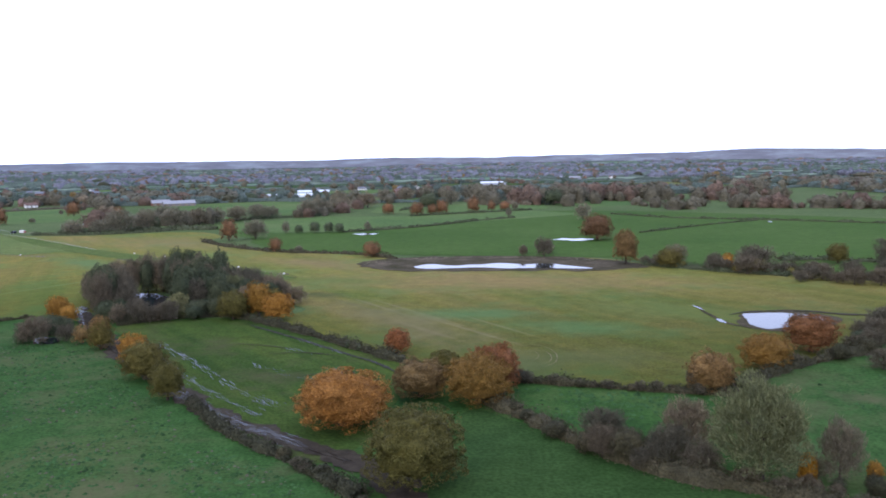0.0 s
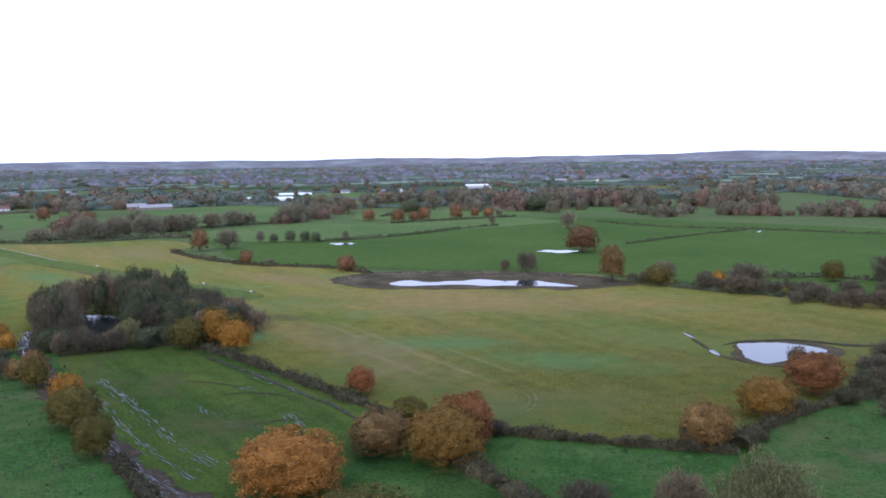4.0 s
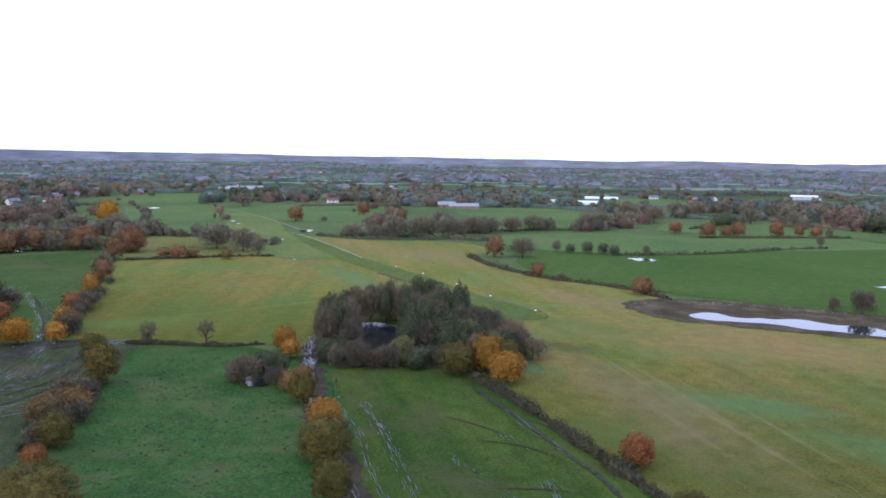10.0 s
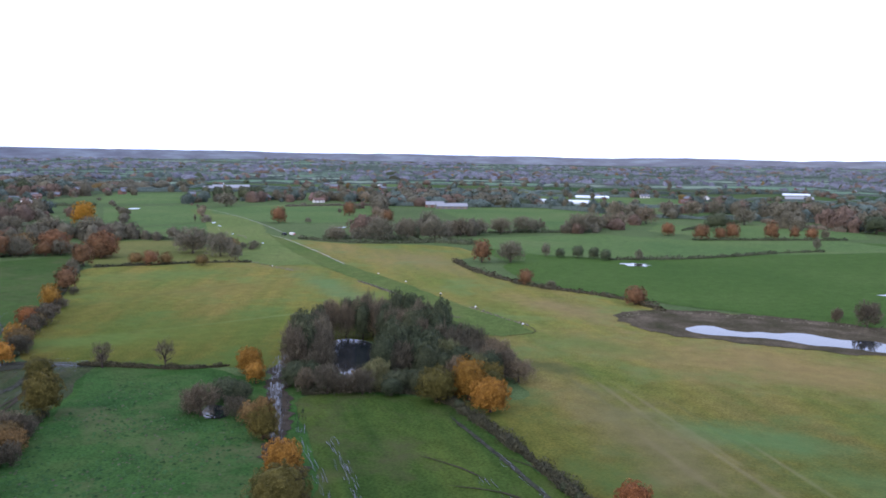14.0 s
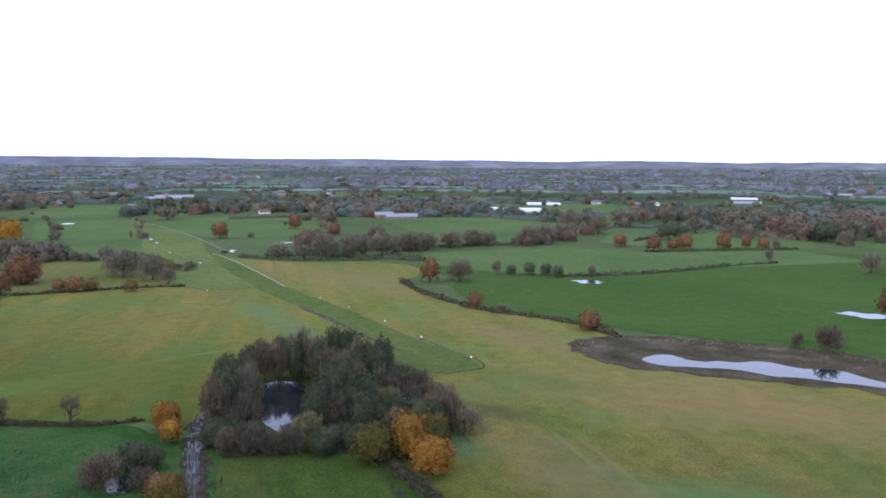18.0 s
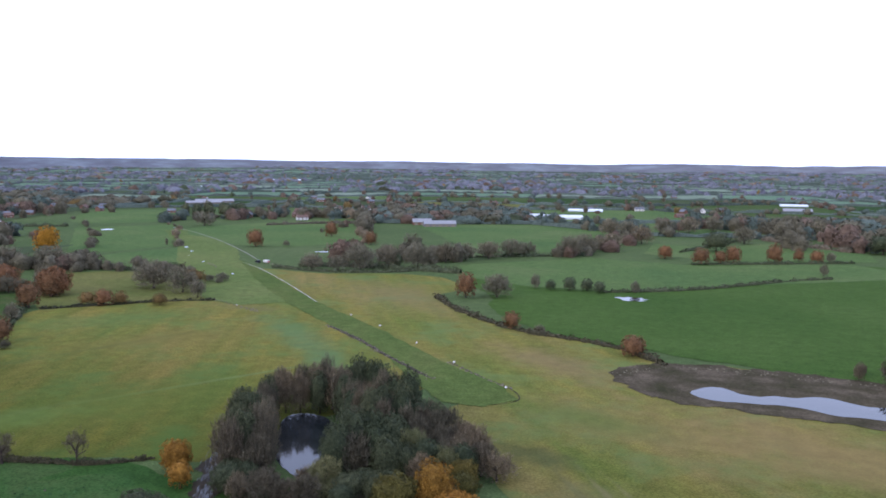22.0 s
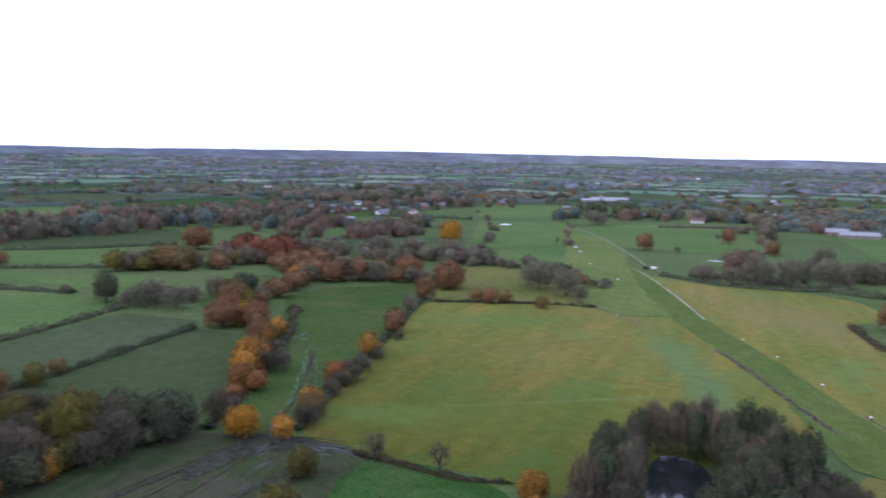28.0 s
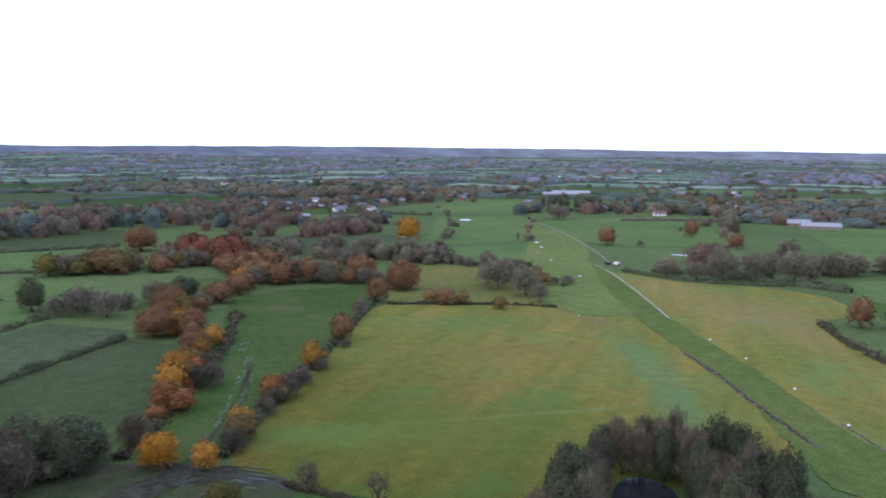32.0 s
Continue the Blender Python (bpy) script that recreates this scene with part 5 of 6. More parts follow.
# ---- the copse round its pond ----
def copse():
    rng = random.Random(21)
    ring = [(-87, 217), (-75, 221), (-63, 226), (-50, 231), (-45, 246), (-53, 255), (-62, 264), (-75, 270), (-88, 280), (-102, 282), (-111, 274), (-111, 254), (-103, 238), (-95, 225)]
    pond = [(-86, 220), (-77, 222), (-76, 236), (-80, 251), (-87, 262), (-98, 271), (-106, 269), (-106, 260), (-99, 247), (-91, 233)]

    def inside(x, y, poly):
        hit = False
        for (ax, ay), (bx, by) in zip(poly, poly[1:] + poly[:1]):
            if (ay > y) != (by > y) and x < (bx - ax) * (y - ay) / (by - ay) + ax:
                hit = not hit
        return hit

    placed = []
    for _ in range(5000):
        x, y = rng.uniform(-116, -42), rng.uniform(213, 285)
        if not inside(x, y, ring) or inside(x, y, pond) or any((x - a) ** 2 + (y - b) ** 2 < 3.7 ** 2 for a, b in placed):
            continue
        placed.append((x, y))
        front = (y - 214) - 0.3 * (x + 90)
        # tallest at the back of the pond, falling away to the sides and the near bank
        tall = 10.5 * math.exp(-((x + 88) / 32) ** 2) + 5.0
        h = min(tall, 13.5) * rng.uniform(0.72, 1.0)
        if front < 12:
            h = rng.uniform(2.8, 7.0)
        kind = rng.choices(["bare", "paleb", "dark", "willow"], [2.0, 1.4, 5.0, 0.8] if front < 12 else [3.6, 2.8, 4.4, 0.9])[0]
        if x > -52 and rng.random() < 0.3:
            kind = "olive"
        tree(kind, round(x, 1), round(y, 1), h, rng.uniform(5.2, 8.8), 1)


copse()
tree("olive", -58, 222.5, 8, 10)
tree("dark", -92, 221, 6, 8)
tree("paleb", -80.5, 230, 3.6, 5)
tree("bare", -85, 225.5, 3.2, 5)
tree("paleb", -78, 224, 2.8, 5)
tree("bare", -82, 222, 2.4, 5)


# ---- buildings ----
def gable(w, d, eave, ridge, over=0.35):
    """A pitched roof slab with the ridge along x."""
    x, y, t = w / 2 + over, d / 2 + over, 0.22
    drop = (ridge - eave) * over / (d / 2)
    out = [(-x, -y, eave - drop), (x, -y, eave - drop), (x, 0, ridge), (-x, 0, ridge), (x, y, eave - drop), (-x, y, eave - drop)]
    low = [(a, b, c - t) for a, b, c in out]
    v = out + low
    f = [(0, 1, 2, 3), (3, 2, 4, 5), (7, 6, 9, 8), (8, 9, 11, 10), (0, 6, 7, 1), (4, 10, 11, 5), (1, 7, 8, 2), (2, 8, 10, 4), (3, 9, 6, 0), (5, 11, 9, 3)]
    return v, f


def walls(w, d, eave, ridge):
    """Outer walls with gable ends, closed at the top under the roof."""
    x, y = w / 2, d / 2
    v = [(-x, -y, 0), (x, -y, 0), (x, y, 0), (-x, y, 0), (-x, -y, eave), (x, -y, eave), (x, y, eave), (-x, y, eave), (-x, 0, ridge - 0.25), (x, 0, ridge - 0.25)]
    f = [(0, 1, 5, 4), (2, 3, 7, 6), (1, 2, 6, 9, 5), (3, 0, 4, 8, 7), (4, 5, 9, 8), (6, 7, 8, 9), (3, 2, 1, 0)]
    return v, f


house_rng = random.Random(12)


def building(style, x, y, w, h, turn):
    z = rise(x, y)
    if style in ("house", "cottage"):
        d = max(6.5, w * 0.55)
        eave, ridge = h * 0.6, h
        root = new("house")
        white = style == "cottage" or house_rng.random() < 0.35
        tagged(root, ("white rendered" if white else "red brick") + " house with a pitched roof among trees", "house", "village houses")
        part("wall", mesh_of("wall", *walls(w, d, eave, ridge), [M_WALLW if white else M_BRICK]), root)
        part("roof", mesh_of("roof", *gable(w, d, eave, ridge), [house_rng.choice([M_TILE, M_SLATE])]), root)
        part("chimney", mesh_of("chimney", *box(w * 0.3, -0.4, ridge - 0.8, w * 0.3 + 0.9, 0.4, ridge + 1.1), [M_BRICK]), root)
        n = max(2, int(w / 3.2))
        for row in (0.16, 0.62):
            for i in range(n):
                cx = -w / 2 + w * (i + 0.5) / n
                if row == 0.16 and i == n // 2:
                    part("door", mesh_of("door", *box(cx - 0.5, -d / 2 - 0.06, 0, cx + 0.5, -d / 2 + 0.1, 2.0), [M_WOOD]), root)
                    continue
                z0 = row * eave
                win = part("window", mesh_of("window", *box(cx - 0.55, -d / 2 - 0.05, z0, cx + 0.55, -d / 2 + 0.1, z0 + min(1.1, eave * 0.3)), [M_WALLW]), root)
                part("pane", mesh_of("pane", *box(cx - 0.46, -d / 2 - 0.07, z0 + 0.09, cx + 0.46, -d / 2 - 0.02, z0 + min(1.0, eave * 0.27)), [M_DARKGLASS]), win)
        root.matrix_basis = pose(x, y, z, 0, 0, turn + house_rng.uniform(-35, 35))
    elif style in ("long", "barn"):
        d = max(8.0, w * 0.34)
        eave, ridge = h * 0.48, h * 0.9
        root = new("farm_shed")
        tagged(root, "long grey farm shed with a fibre-cement roof", "farm building", "farm buildings")
        part("wall", mesh_of("wall", *walls(w, d, eave, ridge), [M_BLOCK if style == "long" else M_BRICK]), root)
        part("roof", mesh_of("roof", *gable(w, d, eave, ridge), [M_SHEET]), root)
        n = max(2, int(w / 6))
        for i in range(n):
            cx = -w / 2 + w * (i + 0.5) / n
            part("door", mesh_of("door", *box(cx - 1.6, -d / 2 - 0.08, 0, cx + 1.6, -d / 2 + 0.1, eave * 0.8), [M_WOOD]), root)
        root.matrix_basis = pose(x, y, z, 0, 0, turn + 8)
    else:
        # a block of glasshouses: parallel spans
        root = new("glasshouse")
        tagged(root, "block of white polythene tunnels and glasshouses", "glasshouse", "glasshouses")
        d = max(10.0, w * 0.5)
        n = max(3, int(d / 7))
        s = d / n
        for i in range(n):
            y0 = -d / 2 + s * (i + 0.5)
            h = h * 0.7 if i == 0 else h
            prof = [(-0.5 * s, 0), (-0.5 * s, h * 0.55), (-0.3 * s, h * 0.85), (0, h), (0.3 * s, h * 0.85), (0.5 * s, h * 0.55), (0.5 * s, 0)]
            v = [(e * w / 2, y0 + a * 0.98, b) for e in (-1, 1) for a, b in prof]
            f = [(k, k + 1, 8 + k, 7 + k) for k in range(6)] + [tuple(range(7)), tuple(range(13, 6, -1))]
            span = part("span", mesh_of("span", v, f, [M_POLY]), root)
            part("door", mesh_of("door", *box(w / 2 - 0.02, y0 - s * 0.18, 0, w / 2 + 0.08, y0 + s * 0.18, h * 0.5), [M_SHEET]), span)
        root.matrix_basis = pose(x, y, z, 0, 0, turn + house_rng.uniform(-6, 6))
    return root


building("long", -272.5, 850, 31.3, 6.5, 19.5)
building("barn", -295.9, 863, 18.8, 7, 20.8)
building("house", -335, 920, 13, 7, 21.8)
building("glass", -340, 1005, 24.8, 5.2, 20.2)
building("glass", -323, 1046, 28.3, 5.4, 18.5)
building("glass", -289.6, 1028, 17.1, 4.6, 17)
building("glass", -257.3, 1066, 24.3, 4.7, 14.6)
building("glass", -224.4, 1028, 25.8, 5.2, 13.3)
building("glass", -181.8, 1010, 43.9, 6.3, 11)
building("cottage", -436, 871, 12, 5.2, 29.1)
building("long", -714, 1087, 49.2, 5.7, 35.6)
building("glass", -1109, 1618, 88.5, 7, 36)
building("glass", -1276, 2076, 63.2, 7, 32.7)
building("glass", -1286, 2297, 95.8, 7, 30.2)
building("long", 78.8, 1258, 35.3, 7, -4.1)
building("house", -191.3, 2269, 13, 7, 4.9)
building("long", 252, 1636, 42, 6.3, -9.4)
building("house", -117.9, 1206, 12, 5.5, 5.8)
building("glass", -183, 1167, 43.8, 4.4, 9.5)
building("house", -440, 1042, 11.2, 7, 24.7)
building("house", -425, 980, 11.9, 5.5, 25.5)
building("house", -594, 1216, 13, 6.8, 27.7)
building("house", -794, 782, 9.6, 6.9, 49.5)
building("house", -873, 900, 10.9, 6.2, 47.6)
building("house", -867, 913, 12.5, 6.3, 46.9)
building("house", -842, 905, 10.7, 5.5, 46.4)
building("house", -743, 688, 13, 5.5, 51.9)
building("house", -718, 587, 13, 5.5, 56.2)
building("house", -777, 667, 11.4, 5.5, 54.1)
building("house", -750, 777, 13, 5.5, 48.1)
building("long", -663, 595, 13, 2.7, 53.6)
building("long", -1910, 598, 18.4, 5.2, 75.8)
building("house", -1559, 999, 13, 6, 60.2)
building("long", -656, 593, 16.1, 3.2, 53.4)
building("house", -481, 948, 13, 7, 26.9)
building("long", 517, 2151, 29.7, 7, -13.5)
building("glass", 85.9, 1437, 38.7, 4.8, -3.4)
building("house", -755, 742, 9, 5.5, 49.9)
building("house", -710, 716, 9, 5.5, 49.3)
building("house", -764, 782, 9, 5.5, 48.4)
building("house", -723, 759, 9, 5.5, 47.9)
building("house", -784, 828, 9, 5.6, 47.3)
building("house", -740, 802, 9, 5.5, 46.7)
building("house", -728, 689, 9, 5.5, 51.3)
building("house", -692, 672, 9, 5.5, 50.7)
building("long", -742, 682, 20.9, 3.7, 52.2)
building("long", -725, 636, 17.6, 3.5, 54)
building("long", -769, 643, 16, 3.7, 55.2)
building("long", -719, 1120, 54.1, 6.6, 35)


def hamlet(cx, cy, spread, count, seed):
    """Small houses loosely grouped along a lane."""
    rng = random.Random(seed)
    for _ in range(count):
        building("house", round(cx + rng.gauss(0, spread), 1), round(cy + rng.gauss(0, spread * 0.6), 1), rng.uniform(8, 12), rng.uniform(5, 6.8), rng.uniform(0, 180))
        for _ in range(3):
            WOODS.append((cx + rng.gauss(0, spread * 1.2), cy + rng.gauss(0, spread * 0.8), rng.uniform(4, 10), rng.uniform(5, 11), rng.choice(["bare", "dark", "rust", "bare"])))


for x, y, h, w in ((-345, 912, 7, 9), (-352, 924, 9, 10), (-322, 918, 8, 9), (-312, 926, 6, 8), (-328, 908, 4, 6), (-340, 904, 3.5, 7), (-365, 915, 8, 11), (-300, 914, 7, 10)):
    WOODS.append((x, y, h, w, "bare"))
hamlet(-830, 880, 45, 9, 1)
hamlet(-740, 680, 50, 9, 2)
hamlet(-500, 930, 60, 8, 3)
hamlet(-330, 990, 50, 6, 4)
hamlet(-620, 1240, 120, 8, 5)
hamlet(-120, 1220, 120, 7, 6)
hamlet(230, 1600, 150, 7, 7)
hamlet(-1400, 1100, 200, 8, 8)
hamlet(-1300, 500, 160, 6, 9)


# ---- things beside the grass strip ----
def vehicle(x, y, turn):
    root = new("off_road_car")
    tagged(root, "dark off-road car parked beside the grass strip", "car")
    prof = [(-2.2, 0.45), (-2.25, 1.0), (-1.9, 1.12), (-1.75, 1.85), (0.55, 1.85), (1.05, 1.15), (2.1, 1.02), (2.25, 0.75), (2.2, 0.45)]
    v = [(a, s * 0.9 * (0.9 if b > 1.5 else 1), b) for s in (-1, 1) for a, b in prof]
    n = len(prof)
    f = [tuple(range(n)), tuple(range(2 * n - 1, n - 1, -1))] + [(k, n + k, n + (k + 1) % n, (k + 1) % n) for k in range(n)]
    body = part("body", mesh_of("body", v, f, [M_CARPAINT]), root)
    for s in (-1, 1):
        part("side_window", mesh_of("side_window", *box(-1.55, s * 0.87 - 0.02, 1.2, 0.6, s * 0.87 + 0.02, 1.7), [M_DARKGLASS]), body)
        part("headlight", mesh_of("headlight", *box(2.2, s * 0.6 - 0.15, 0.75, 2.28, s * 0.6 + 0.15, 0.92), [M_STEEL]), body)
        for a in (-1.35, 1.4):
            w = part("wheel", mesh_of("wheel", *tube([(a, s * 0.78, 0.38), (a, s * 0.95, 0.38)], [0.38, 0.38], 14), [M_RUBBER]), root)
            part("rim", mesh_of("rim", *tube([(a, s * 0.93, 0.38), (a, s * 0.97, 0.38)], [0.24, 0.02], 12), [M_STEEL]), w)
    root.matrix_basis = pose(x, y, 0.05, 0, 0, turn)
    return root


def trailer(x, y, turn):
    root = new("stock_trailer")
    tagged(root, "white and red farm trailer beside the car", "trailer")
    part("body", mesh_of("body", *box(-1.9, -0.95, 0.6, 1.9, 0.95, 2.0), [M_WALLW]), root)
    part("tailboard", mesh_of("tailboard", *box(-1.98, -0.9, 0.6, -1.91, 0.9, 1.5), [M_RED]), root)
    part("drawbar", mesh_of("drawbar", *box(1.9, -0.06, 0.5, 3.0, 0.06, 0.62), [M_STEEL]), root)
    for s in (-1, 1):
        part("wheel", mesh_of("wheel", *tube([(0, s * 0.97, 0.33), (0, s * 1.15, 0.33)], [0.33, 0.33], 12), [M_RUBBER]), root)
    root.matrix_basis = pose(x, y, 0.05, 0, 0, turn)
    return root


def marker(x, y, turn):
    """A low tent-shaped board that marks the edge of the strip."""
    root = new("marker_board")
    tagged(root, "white painted tent-shaped marker board on the grass strip", "marker", "strip markers")
    for s in (-1, 1):
        v = [(a, s * b, z) for a in (-0.9, 0.9) for b, z in ((0.42, 0), (0.02, 0.62), (0.0, 0.58), (0.38, 0))]
        f = [(0, 1, 5, 4), (1, 2, 6, 5), (2, 3, 7, 6), (3, 0, 4, 7), (0, 3, 2, 1), (4, 5, 6, 7)]
        part("board", mesh_of("board", v, f, [M_WALLW]), root)
    root.matrix_basis = pose(x, y, 0.25, 0, 0, turn) @ Matrix.Diagonal((0.6, 0.7, 0.7, 1))
    return root


for x, y in ((-149, 394), (-129, 378), (-105, 355), (-84, 333.5), (-61, 311), (-383, 590), (-338, 543), (-281, 480), (-205, 396)):
    marker(x, y, 132)
vehicle(-278, 530, 150)
trailer(-272.5, 531, 160)


def fence(pts, gap, label):
    root = new("fence")
    tagged(root, label, "fence")
    line = curve_through(pts, gap)
    post = mesh_of("post", *box(-0.06, -0.06, -0.2, 0.06, 0.06, 1.25), [M_WOOD])
    for p in line:
        part("post", post, root, m=Matrix.Translation(p))
    for z in (0.55, 1.05):
        rails = [tube([tuple(a + Vector((0, 0, z))), tuple(b + Vector((0, 0, z)))], [0.05, 0.05], 4) for a, b in zip(line, line[1:])]
        part("rail", mesh_of("rail", *joined(rails), [M_WOOD]), root)
    return root


fence([(-270, 528), (-256, 520), (-248, 512)], 3.0, "weathered post and rail fence by the car")
fence([(-302, 512), (-292, 505), (-286, 498)], 3.0, "weathered post and rail fence across the strip")


# ---- the distance: fields, hedgerows and woods ----
def busy(x, y):
    """True where the plan above already says what stands there."""
    return math.hypot(x, y - 80) < 640 or (-730 < x < -100 and 0 < y < 960) or (-150 < x < 460 and y < 900) or math.degrees(math.atan2(-x, y)) > 125 or math.degrees(math.atan2(-x, y)) < -52


def strip(p, q, hv, hf, rng):
    """One overgrown far hedge as a continuous uneven bank of twigs."""
    n = max(4, int(math.dist(p, q) / 15))
    dx, dy = (q[0] - p[0]) / math.dist(p, q), (q[1] - p[1]) / math.dist(p, q)
    for i in range(n + 1):
        u = i / n
        x, y = p[0] * (1 - u) + q[0] * u + rng.gauss(0, 0.8), p[1] * (1 - u) + q[1] * u + rng.gauss(0, 0.8)
        z, h, w = rise(x, y) + 0.4, rng.uniform(1.6, 5.2), rng.uniform(1.5, 3.2)
        k = len(hv)
        hv += [(x - dy * w, y + dx * w, z), (x - dy * w * 0.5, y + dx * w * 0.5, z + h), (x + dy * w * 0.5, y - dx * w * 0.5, z + h * 0.95), (x + dy * w, y - dx * w, z)]
        if i:
            hf += [(k - 4 + a, k - 3 + a, k + 1 + a, k + a) for a in range(3)]


def distance():
    rng = random.Random(33)
    cell = 190.0
    n = 27
    jit = {}

    def corner(i, j):
        if (i, j) not in jit:
            a = 0.35
            u, v = (i + rng.uniform(-0.33, 0.33)) * cell, (j + rng.uniform(-0.33, 0.33)) * cell
            jit[(i, j)] = (u * math.cos(a) - v * math.sin(a), u * math.sin(a) + v * math.cos(a))
        return jit[(i, j)]

    fv, ff, fi = [], [], []
    hv, hf = [], []
    trees = []
    for i in range(-n, n):
        for j in range(-n, n):
            c = [corner(i, j), corner(i + 1, j), corner(i + 1, j + 1), corner(i, j + 1)]
            mx, my = sum(p[0] for p in c) / 4, sum(p[1] for p in c) / 4
            r = math.hypot(mx, my)
            if r > 4750 or busy(mx, my):
                continue
            k = len(fv)
            m = 4
            for a in range(m + 1):
                for b in range(m + 1):
                    u, w = a / m, b / m
                    x = (c[0][0] * (1 - u) + c[1][0] * u) * (1 - w) + (c[3][0] * (1 - u) + c[2][0] * u) * w
                    y = (c[0][1] * (1 - u) + c[1][1] * u) * (1 - w) + (c[3][1] * (1 - u) + c[2][1] * u) * w
                    fv.append((x, y, rise(x, y) + 0.5))
            kind = rng.choices(range(6), [4, 3, 2, 2, 2, 1])[0]
            # far fields mostly get the colours with haze mixed in
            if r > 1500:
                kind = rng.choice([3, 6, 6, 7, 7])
            for a in range(m):
                for b in range(m):
                    q = k + a * (m + 1) + b
                    ff.append((q, q + m + 1, q + m + 2, q + 1))
                    fi.append(kind)
            wood = rng.random() < (0.15 if r < 1800 else 0.22 if r < 3400 else 0.36)
            gap = 7 + r * 0.0075
            if wood:
                sp = 12 + r * 0.007
                for a in range(int(cell / sp)):
                    for b in range(int(cell / sp)):
                        u, w = (a + rng.random()) * sp / cell, (b + rng.random()) * sp / cell
                        x = (c[0][0] * (1 - u) + c[1][0] * u) * (1 - w) + (c[3][0] * (1 - u) + c[2][0] * u) * w
                        y = (c[0][1] * (1 - u) + c[1][1] * u) * (1 - w) + (c[3][1] * (1 - u) + c[2][1] * u) * w
                        trees.append((x, y, rng.uniform(8, 13), sp * rng.uniform(1.2, 1.9), 1))
            for p, q in ((c[0], c[1]), (c[0], c[3])):
                full = rng.random()
                length = math.dist(p, q)
                dens = 0.85 if full < 0.5 else 0.4
                if r > 650:
                    strip(p, q, hv, hf, rng)
                for s in range(int(length / gap)):
                    u = (s + rng.random()) * gap / length
                    big = rng.random() < dens * 0.62
                    if not big and r > 650:
                        continue
                    x, y = p[0] * (1 - u) + q[0] * u + rng.gauss(0, 2), p[1] * (1 - u) + q[1] * u + rng.gauss(0, 2)
                    trees.append((x, y, rng.uniform(6, 11) if big else rng.uniform(2.5, 4), rng.uniform(11, 19) if big else rng.uniform(7, 12), 0))
    fields = mesh_of("distant_fields", fv, ff, [M_FIELD[k] for k in ("greenA", "bright", "dull", "pale", "dark", "olive3", "hazy_ley", "hazy_stubble")], fi)
    if fields.polygons[0].normal.z < 0:
        fields.flip_normals()
    # the hedge colour has the haze in it
    tagged(new("distant_hedges", mesh_of("distant_hedges", hv, hf, [LEAF["haze_green"]])), "overgrown hedges between the distant fields", "hedges", kind="stuff")
    tagged(new("distant_fields", fields), "patchwork of distant green fields", "fields", kind="stuff")
    return trees


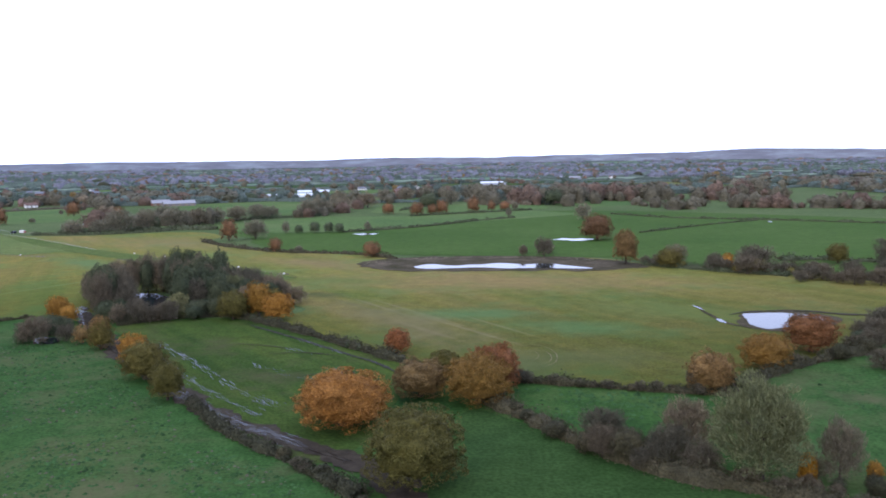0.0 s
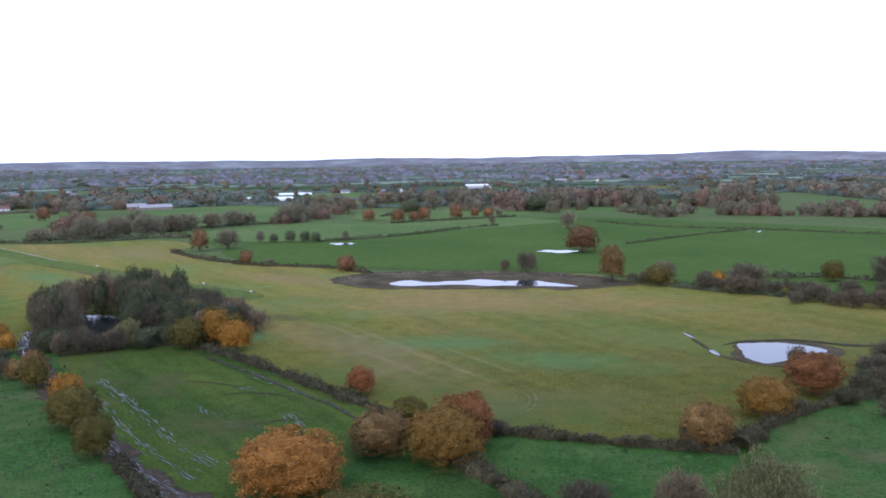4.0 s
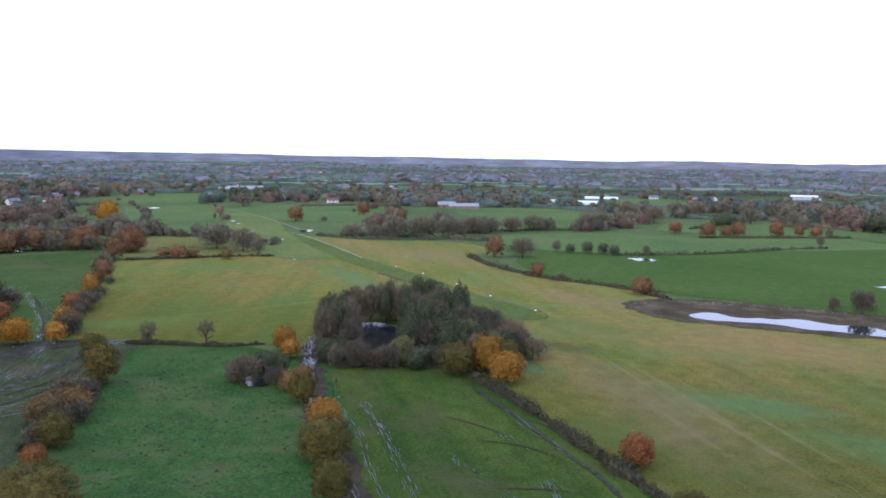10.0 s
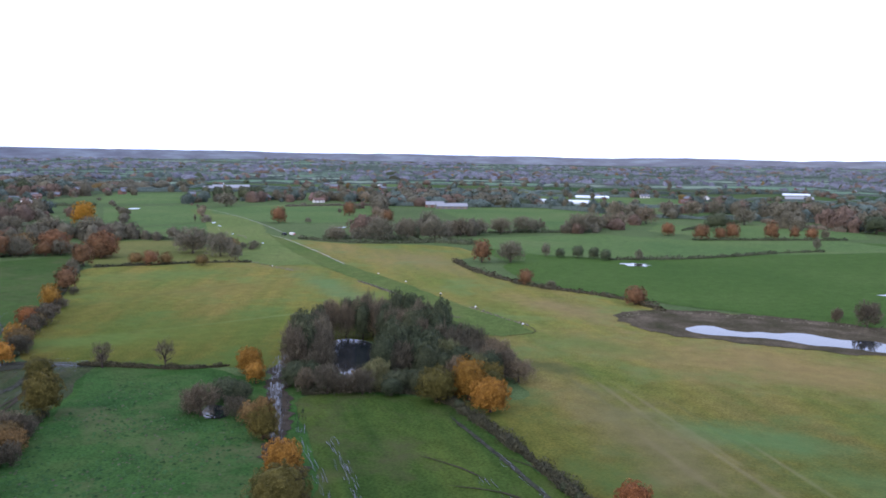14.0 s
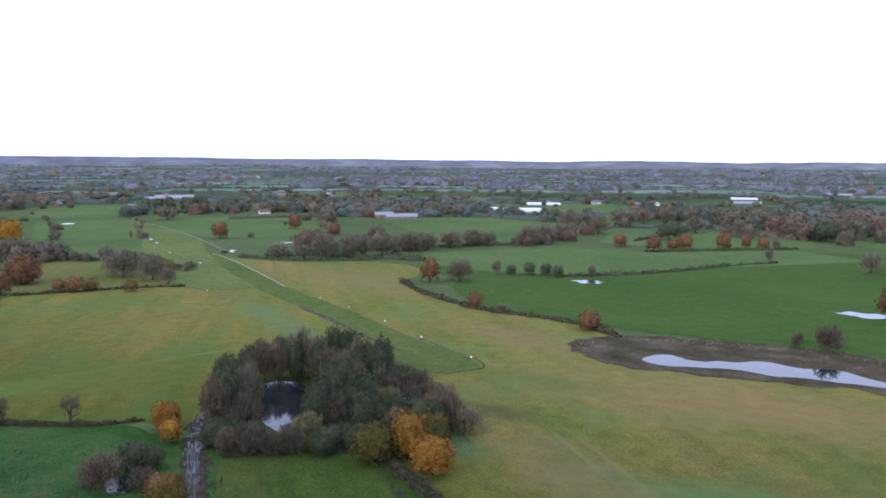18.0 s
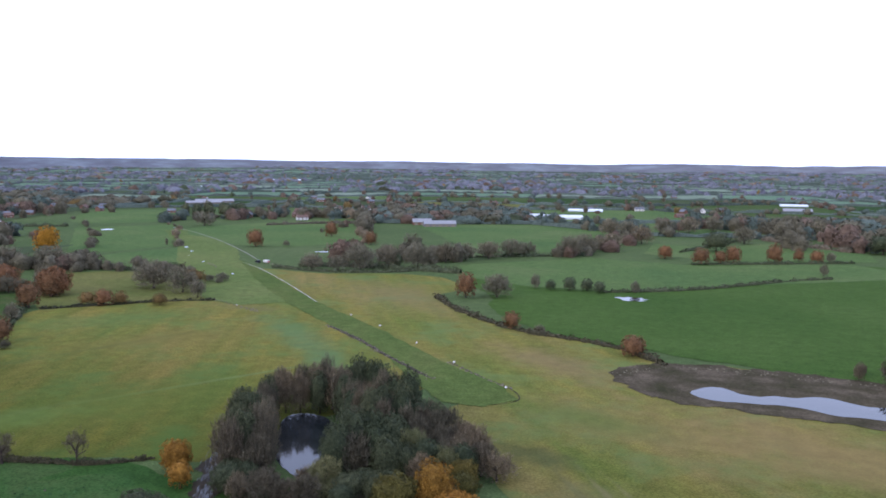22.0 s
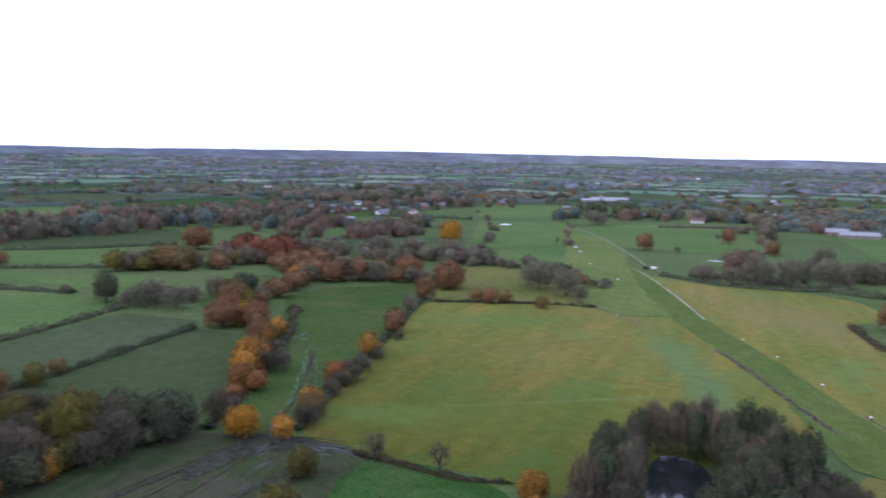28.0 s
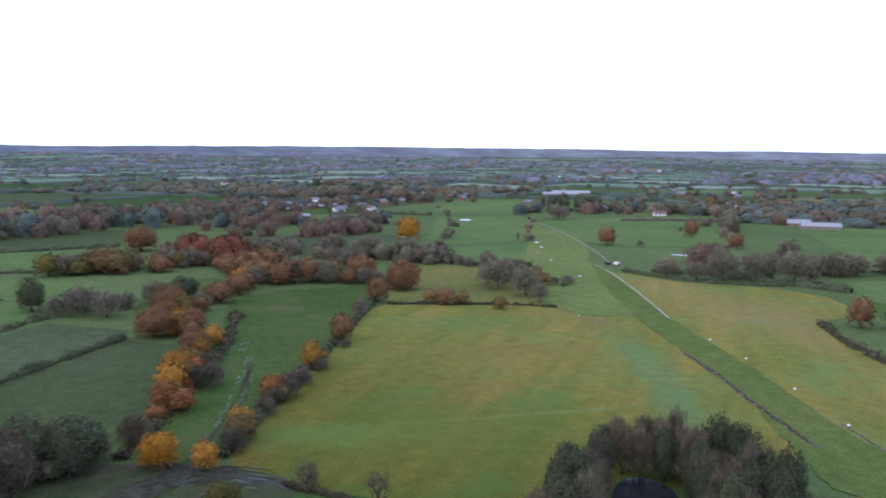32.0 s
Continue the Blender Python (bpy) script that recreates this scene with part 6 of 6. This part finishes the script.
def far_trees(trees, woods):
    """Distant hedgerow trees and woods, joined, each an uneven clump of sprays."""
    rng = np.random.default_rng(5)
    kinds = ["haze_grey", "brown", "haze_green", "rust", "scrub", "olive", "bare", "paleb", "dark", "amber", "russet", "wine", "thicket"]
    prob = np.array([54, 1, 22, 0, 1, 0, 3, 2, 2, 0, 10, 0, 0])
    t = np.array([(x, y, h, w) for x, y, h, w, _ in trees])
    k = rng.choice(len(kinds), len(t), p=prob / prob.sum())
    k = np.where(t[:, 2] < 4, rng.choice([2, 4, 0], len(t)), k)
    # within 1600 m the haze-tinted wood colour gives way to thicket
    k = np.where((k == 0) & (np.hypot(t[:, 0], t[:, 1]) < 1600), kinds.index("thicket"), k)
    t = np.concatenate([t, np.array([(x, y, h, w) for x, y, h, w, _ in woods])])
    # past 500 m rust, brown and evergreen swap to haze-muted colours
    k = np.concatenate([k, [kinds.index({"bare": "thicket", "rust": "russet", "faded": "russet", "brown": "russet", "amber": "russet", "dark": "haze_green"}.get(q[4], q[4])) if math.hypot(q[0], q[1]) > 500 else kinds.index(q[4]) for q in woods]])
    r = np.hypot(t[:, 0], t[:, 1])
    z = np.array([rise(x, y) for x, y, *_ in t])
    mine = np.arange(len(t)) >= len(trees)
    for name, pick, n, part_size, label in (
            ("woodland", mine, 280, 0.046, "belts of autumn woodland round the farms"),
            ("hedgerow_trees", (r < 1700) & ~mine, 60, 0.068, "hedgerow trees and copses in the middle distance"),
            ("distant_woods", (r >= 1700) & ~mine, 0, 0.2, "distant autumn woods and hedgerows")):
        tt, zz, kk = t[pick], z[pick], k[pick]
        m = len(tt)
        verts, faces, mats = [], [], []
        # the mass of each crown: a low uneven dome
        sides, tiers = (8, 5) if n > 100 else (6, 5) if n else (5, 4)
        an = 2 * math.pi * (np.arange(sides)[None, None, :] + rng.uniform(0, 1, (m, 1, 1))) / sides
        ring_r = np.array([0.70, 0.80, 0.64, 0.36, 0.05])[None, -tiers:, None] * rng.uniform(0.5, 1.2, (m, tiers, sides))
        ring_z = (np.array([0.0, 0.30, 0.62, 0.86, 0.92]) if tiers == 5 else np.array([0.0, 0.45, 0.85, 0.95]))[None, :, None] * rng.uniform(0.75, 1.15, (m, tiers, sides))
        long = rng.uniform(0.75, 1.35, (m, 1, 1))
        dx = ring_r * np.cos(an) * tt[:, 3, None, None] / 2 * long
        dy = ring_r * np.sin(an) * tt[:, 3, None, None] / 2 / long
        dv = np.stack([tt[:, 0, None, None] + dx, tt[:, 1, None, None] + dy, zz[:, None, None] + ring_z * tt[:, 2, None, None]], -1).reshape(-1, 3)
        cell = np.array([(a * sides + b, a * sides + (b + 1) % sides, (a + 1) * sides + (b + 1) % sides, (a + 1) * sides + b) for a in range(tiers - 1) for b in range(sides)])
        verts.append(dv)
        faces.append((cell[None] + (np.arange(m) * tiers * sides)[:, None, None]).reshape(-1, 4))
        mats.append(np.repeat(kk, len(cell)))
        if n:
            d = rng.normal(0, 1, (m, n, 3))
            d[..., 2] = np.abs(d[..., 2]) * 0.9 - 0.15
            d /= np.linalg.norm(d, axis=2, keepdims=True)
            rad = rng.uniform(0.66, 1.12, (m, n, 1))
            c = np.stack([tt[:, 0], tt[:, 1], zz + tt[:, 2] * 0.40], 1)[:, None, :]
            half = np.stack([tt[:, 3] / 2, tt[:, 3] / 2, tt[:, 2] * 0.56], 1)[:, None, :]
            p = (c + d * rad * half).reshape(-1, 3)
            size = np.repeat(np.sqrt(tt[:, 3] * tt[:, 2]) * part_size, n)
            v, q = cards(rng, p, d.reshape(-1, 3), 1.0, 0.25)
            v = v.reshape(-1, 4, 3)
            mid = p[:, None, :]
            verts.append((mid + (v - mid) * size[:, None, None]).reshape(-1, 3))
            faces.append(q + len(dv))
            mats.append(np.repeat(kk, n))
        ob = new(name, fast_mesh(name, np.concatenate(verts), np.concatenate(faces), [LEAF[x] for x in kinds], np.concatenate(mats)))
        tagged(ob, label, "trees", kind="stuff")


far_trees(distance(), WOODS)


def far_hills():
    """The last hazy hills on the skyline, beyond all that can be told apart."""
    m = bpy.data.materials.new("far_hills")
    m.use_nodes = True
    nt = m.node_tree
    bs = nt.nodes["Principled BSDF"]
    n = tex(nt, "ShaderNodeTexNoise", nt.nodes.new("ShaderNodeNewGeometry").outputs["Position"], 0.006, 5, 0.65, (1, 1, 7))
    # the haze over the hills is put into this pale blue-grey ramp
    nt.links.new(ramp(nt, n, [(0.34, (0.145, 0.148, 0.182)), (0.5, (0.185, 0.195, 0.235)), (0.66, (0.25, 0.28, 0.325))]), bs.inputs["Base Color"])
    bs.inputs["Roughness"].default_value = 1.0
    v, f = [], []
    n = 240
    for i in range(n + 1):
        an = radians(-60 + 190 * i / n)
        x, y = -4900 * math.sin(an), 4900 * math.cos(an)
        top = 57 + 11 * math.exp(-((an - 0.82) / 0.36) ** 2) + 14 * math.exp(-((an + 0.36) / 0.1) ** 2) + 8 * noise.noise(Vector((an * 9, 0, 0))) + 4 * noise.noise(Vector((an * 40, 3, 0))) + 2.5 * noise.noise(Vector((an * 170, 5, 0)))
        v += [(x, y, -5), (x, y, top), (x * 1.004, y * 1.004, top - 2), (x * 1.004, y * 1.004, -5)]
        if i:
            a, b = 4 * (i - 1), 4 * i
            f += [(a, b, b + 1, a + 1), (a + 1, b + 1, b + 2, a + 2), (a + 2, b + 2, b + 3, a + 3)]
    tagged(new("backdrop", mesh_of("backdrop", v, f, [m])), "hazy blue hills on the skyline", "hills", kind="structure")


far_hills()
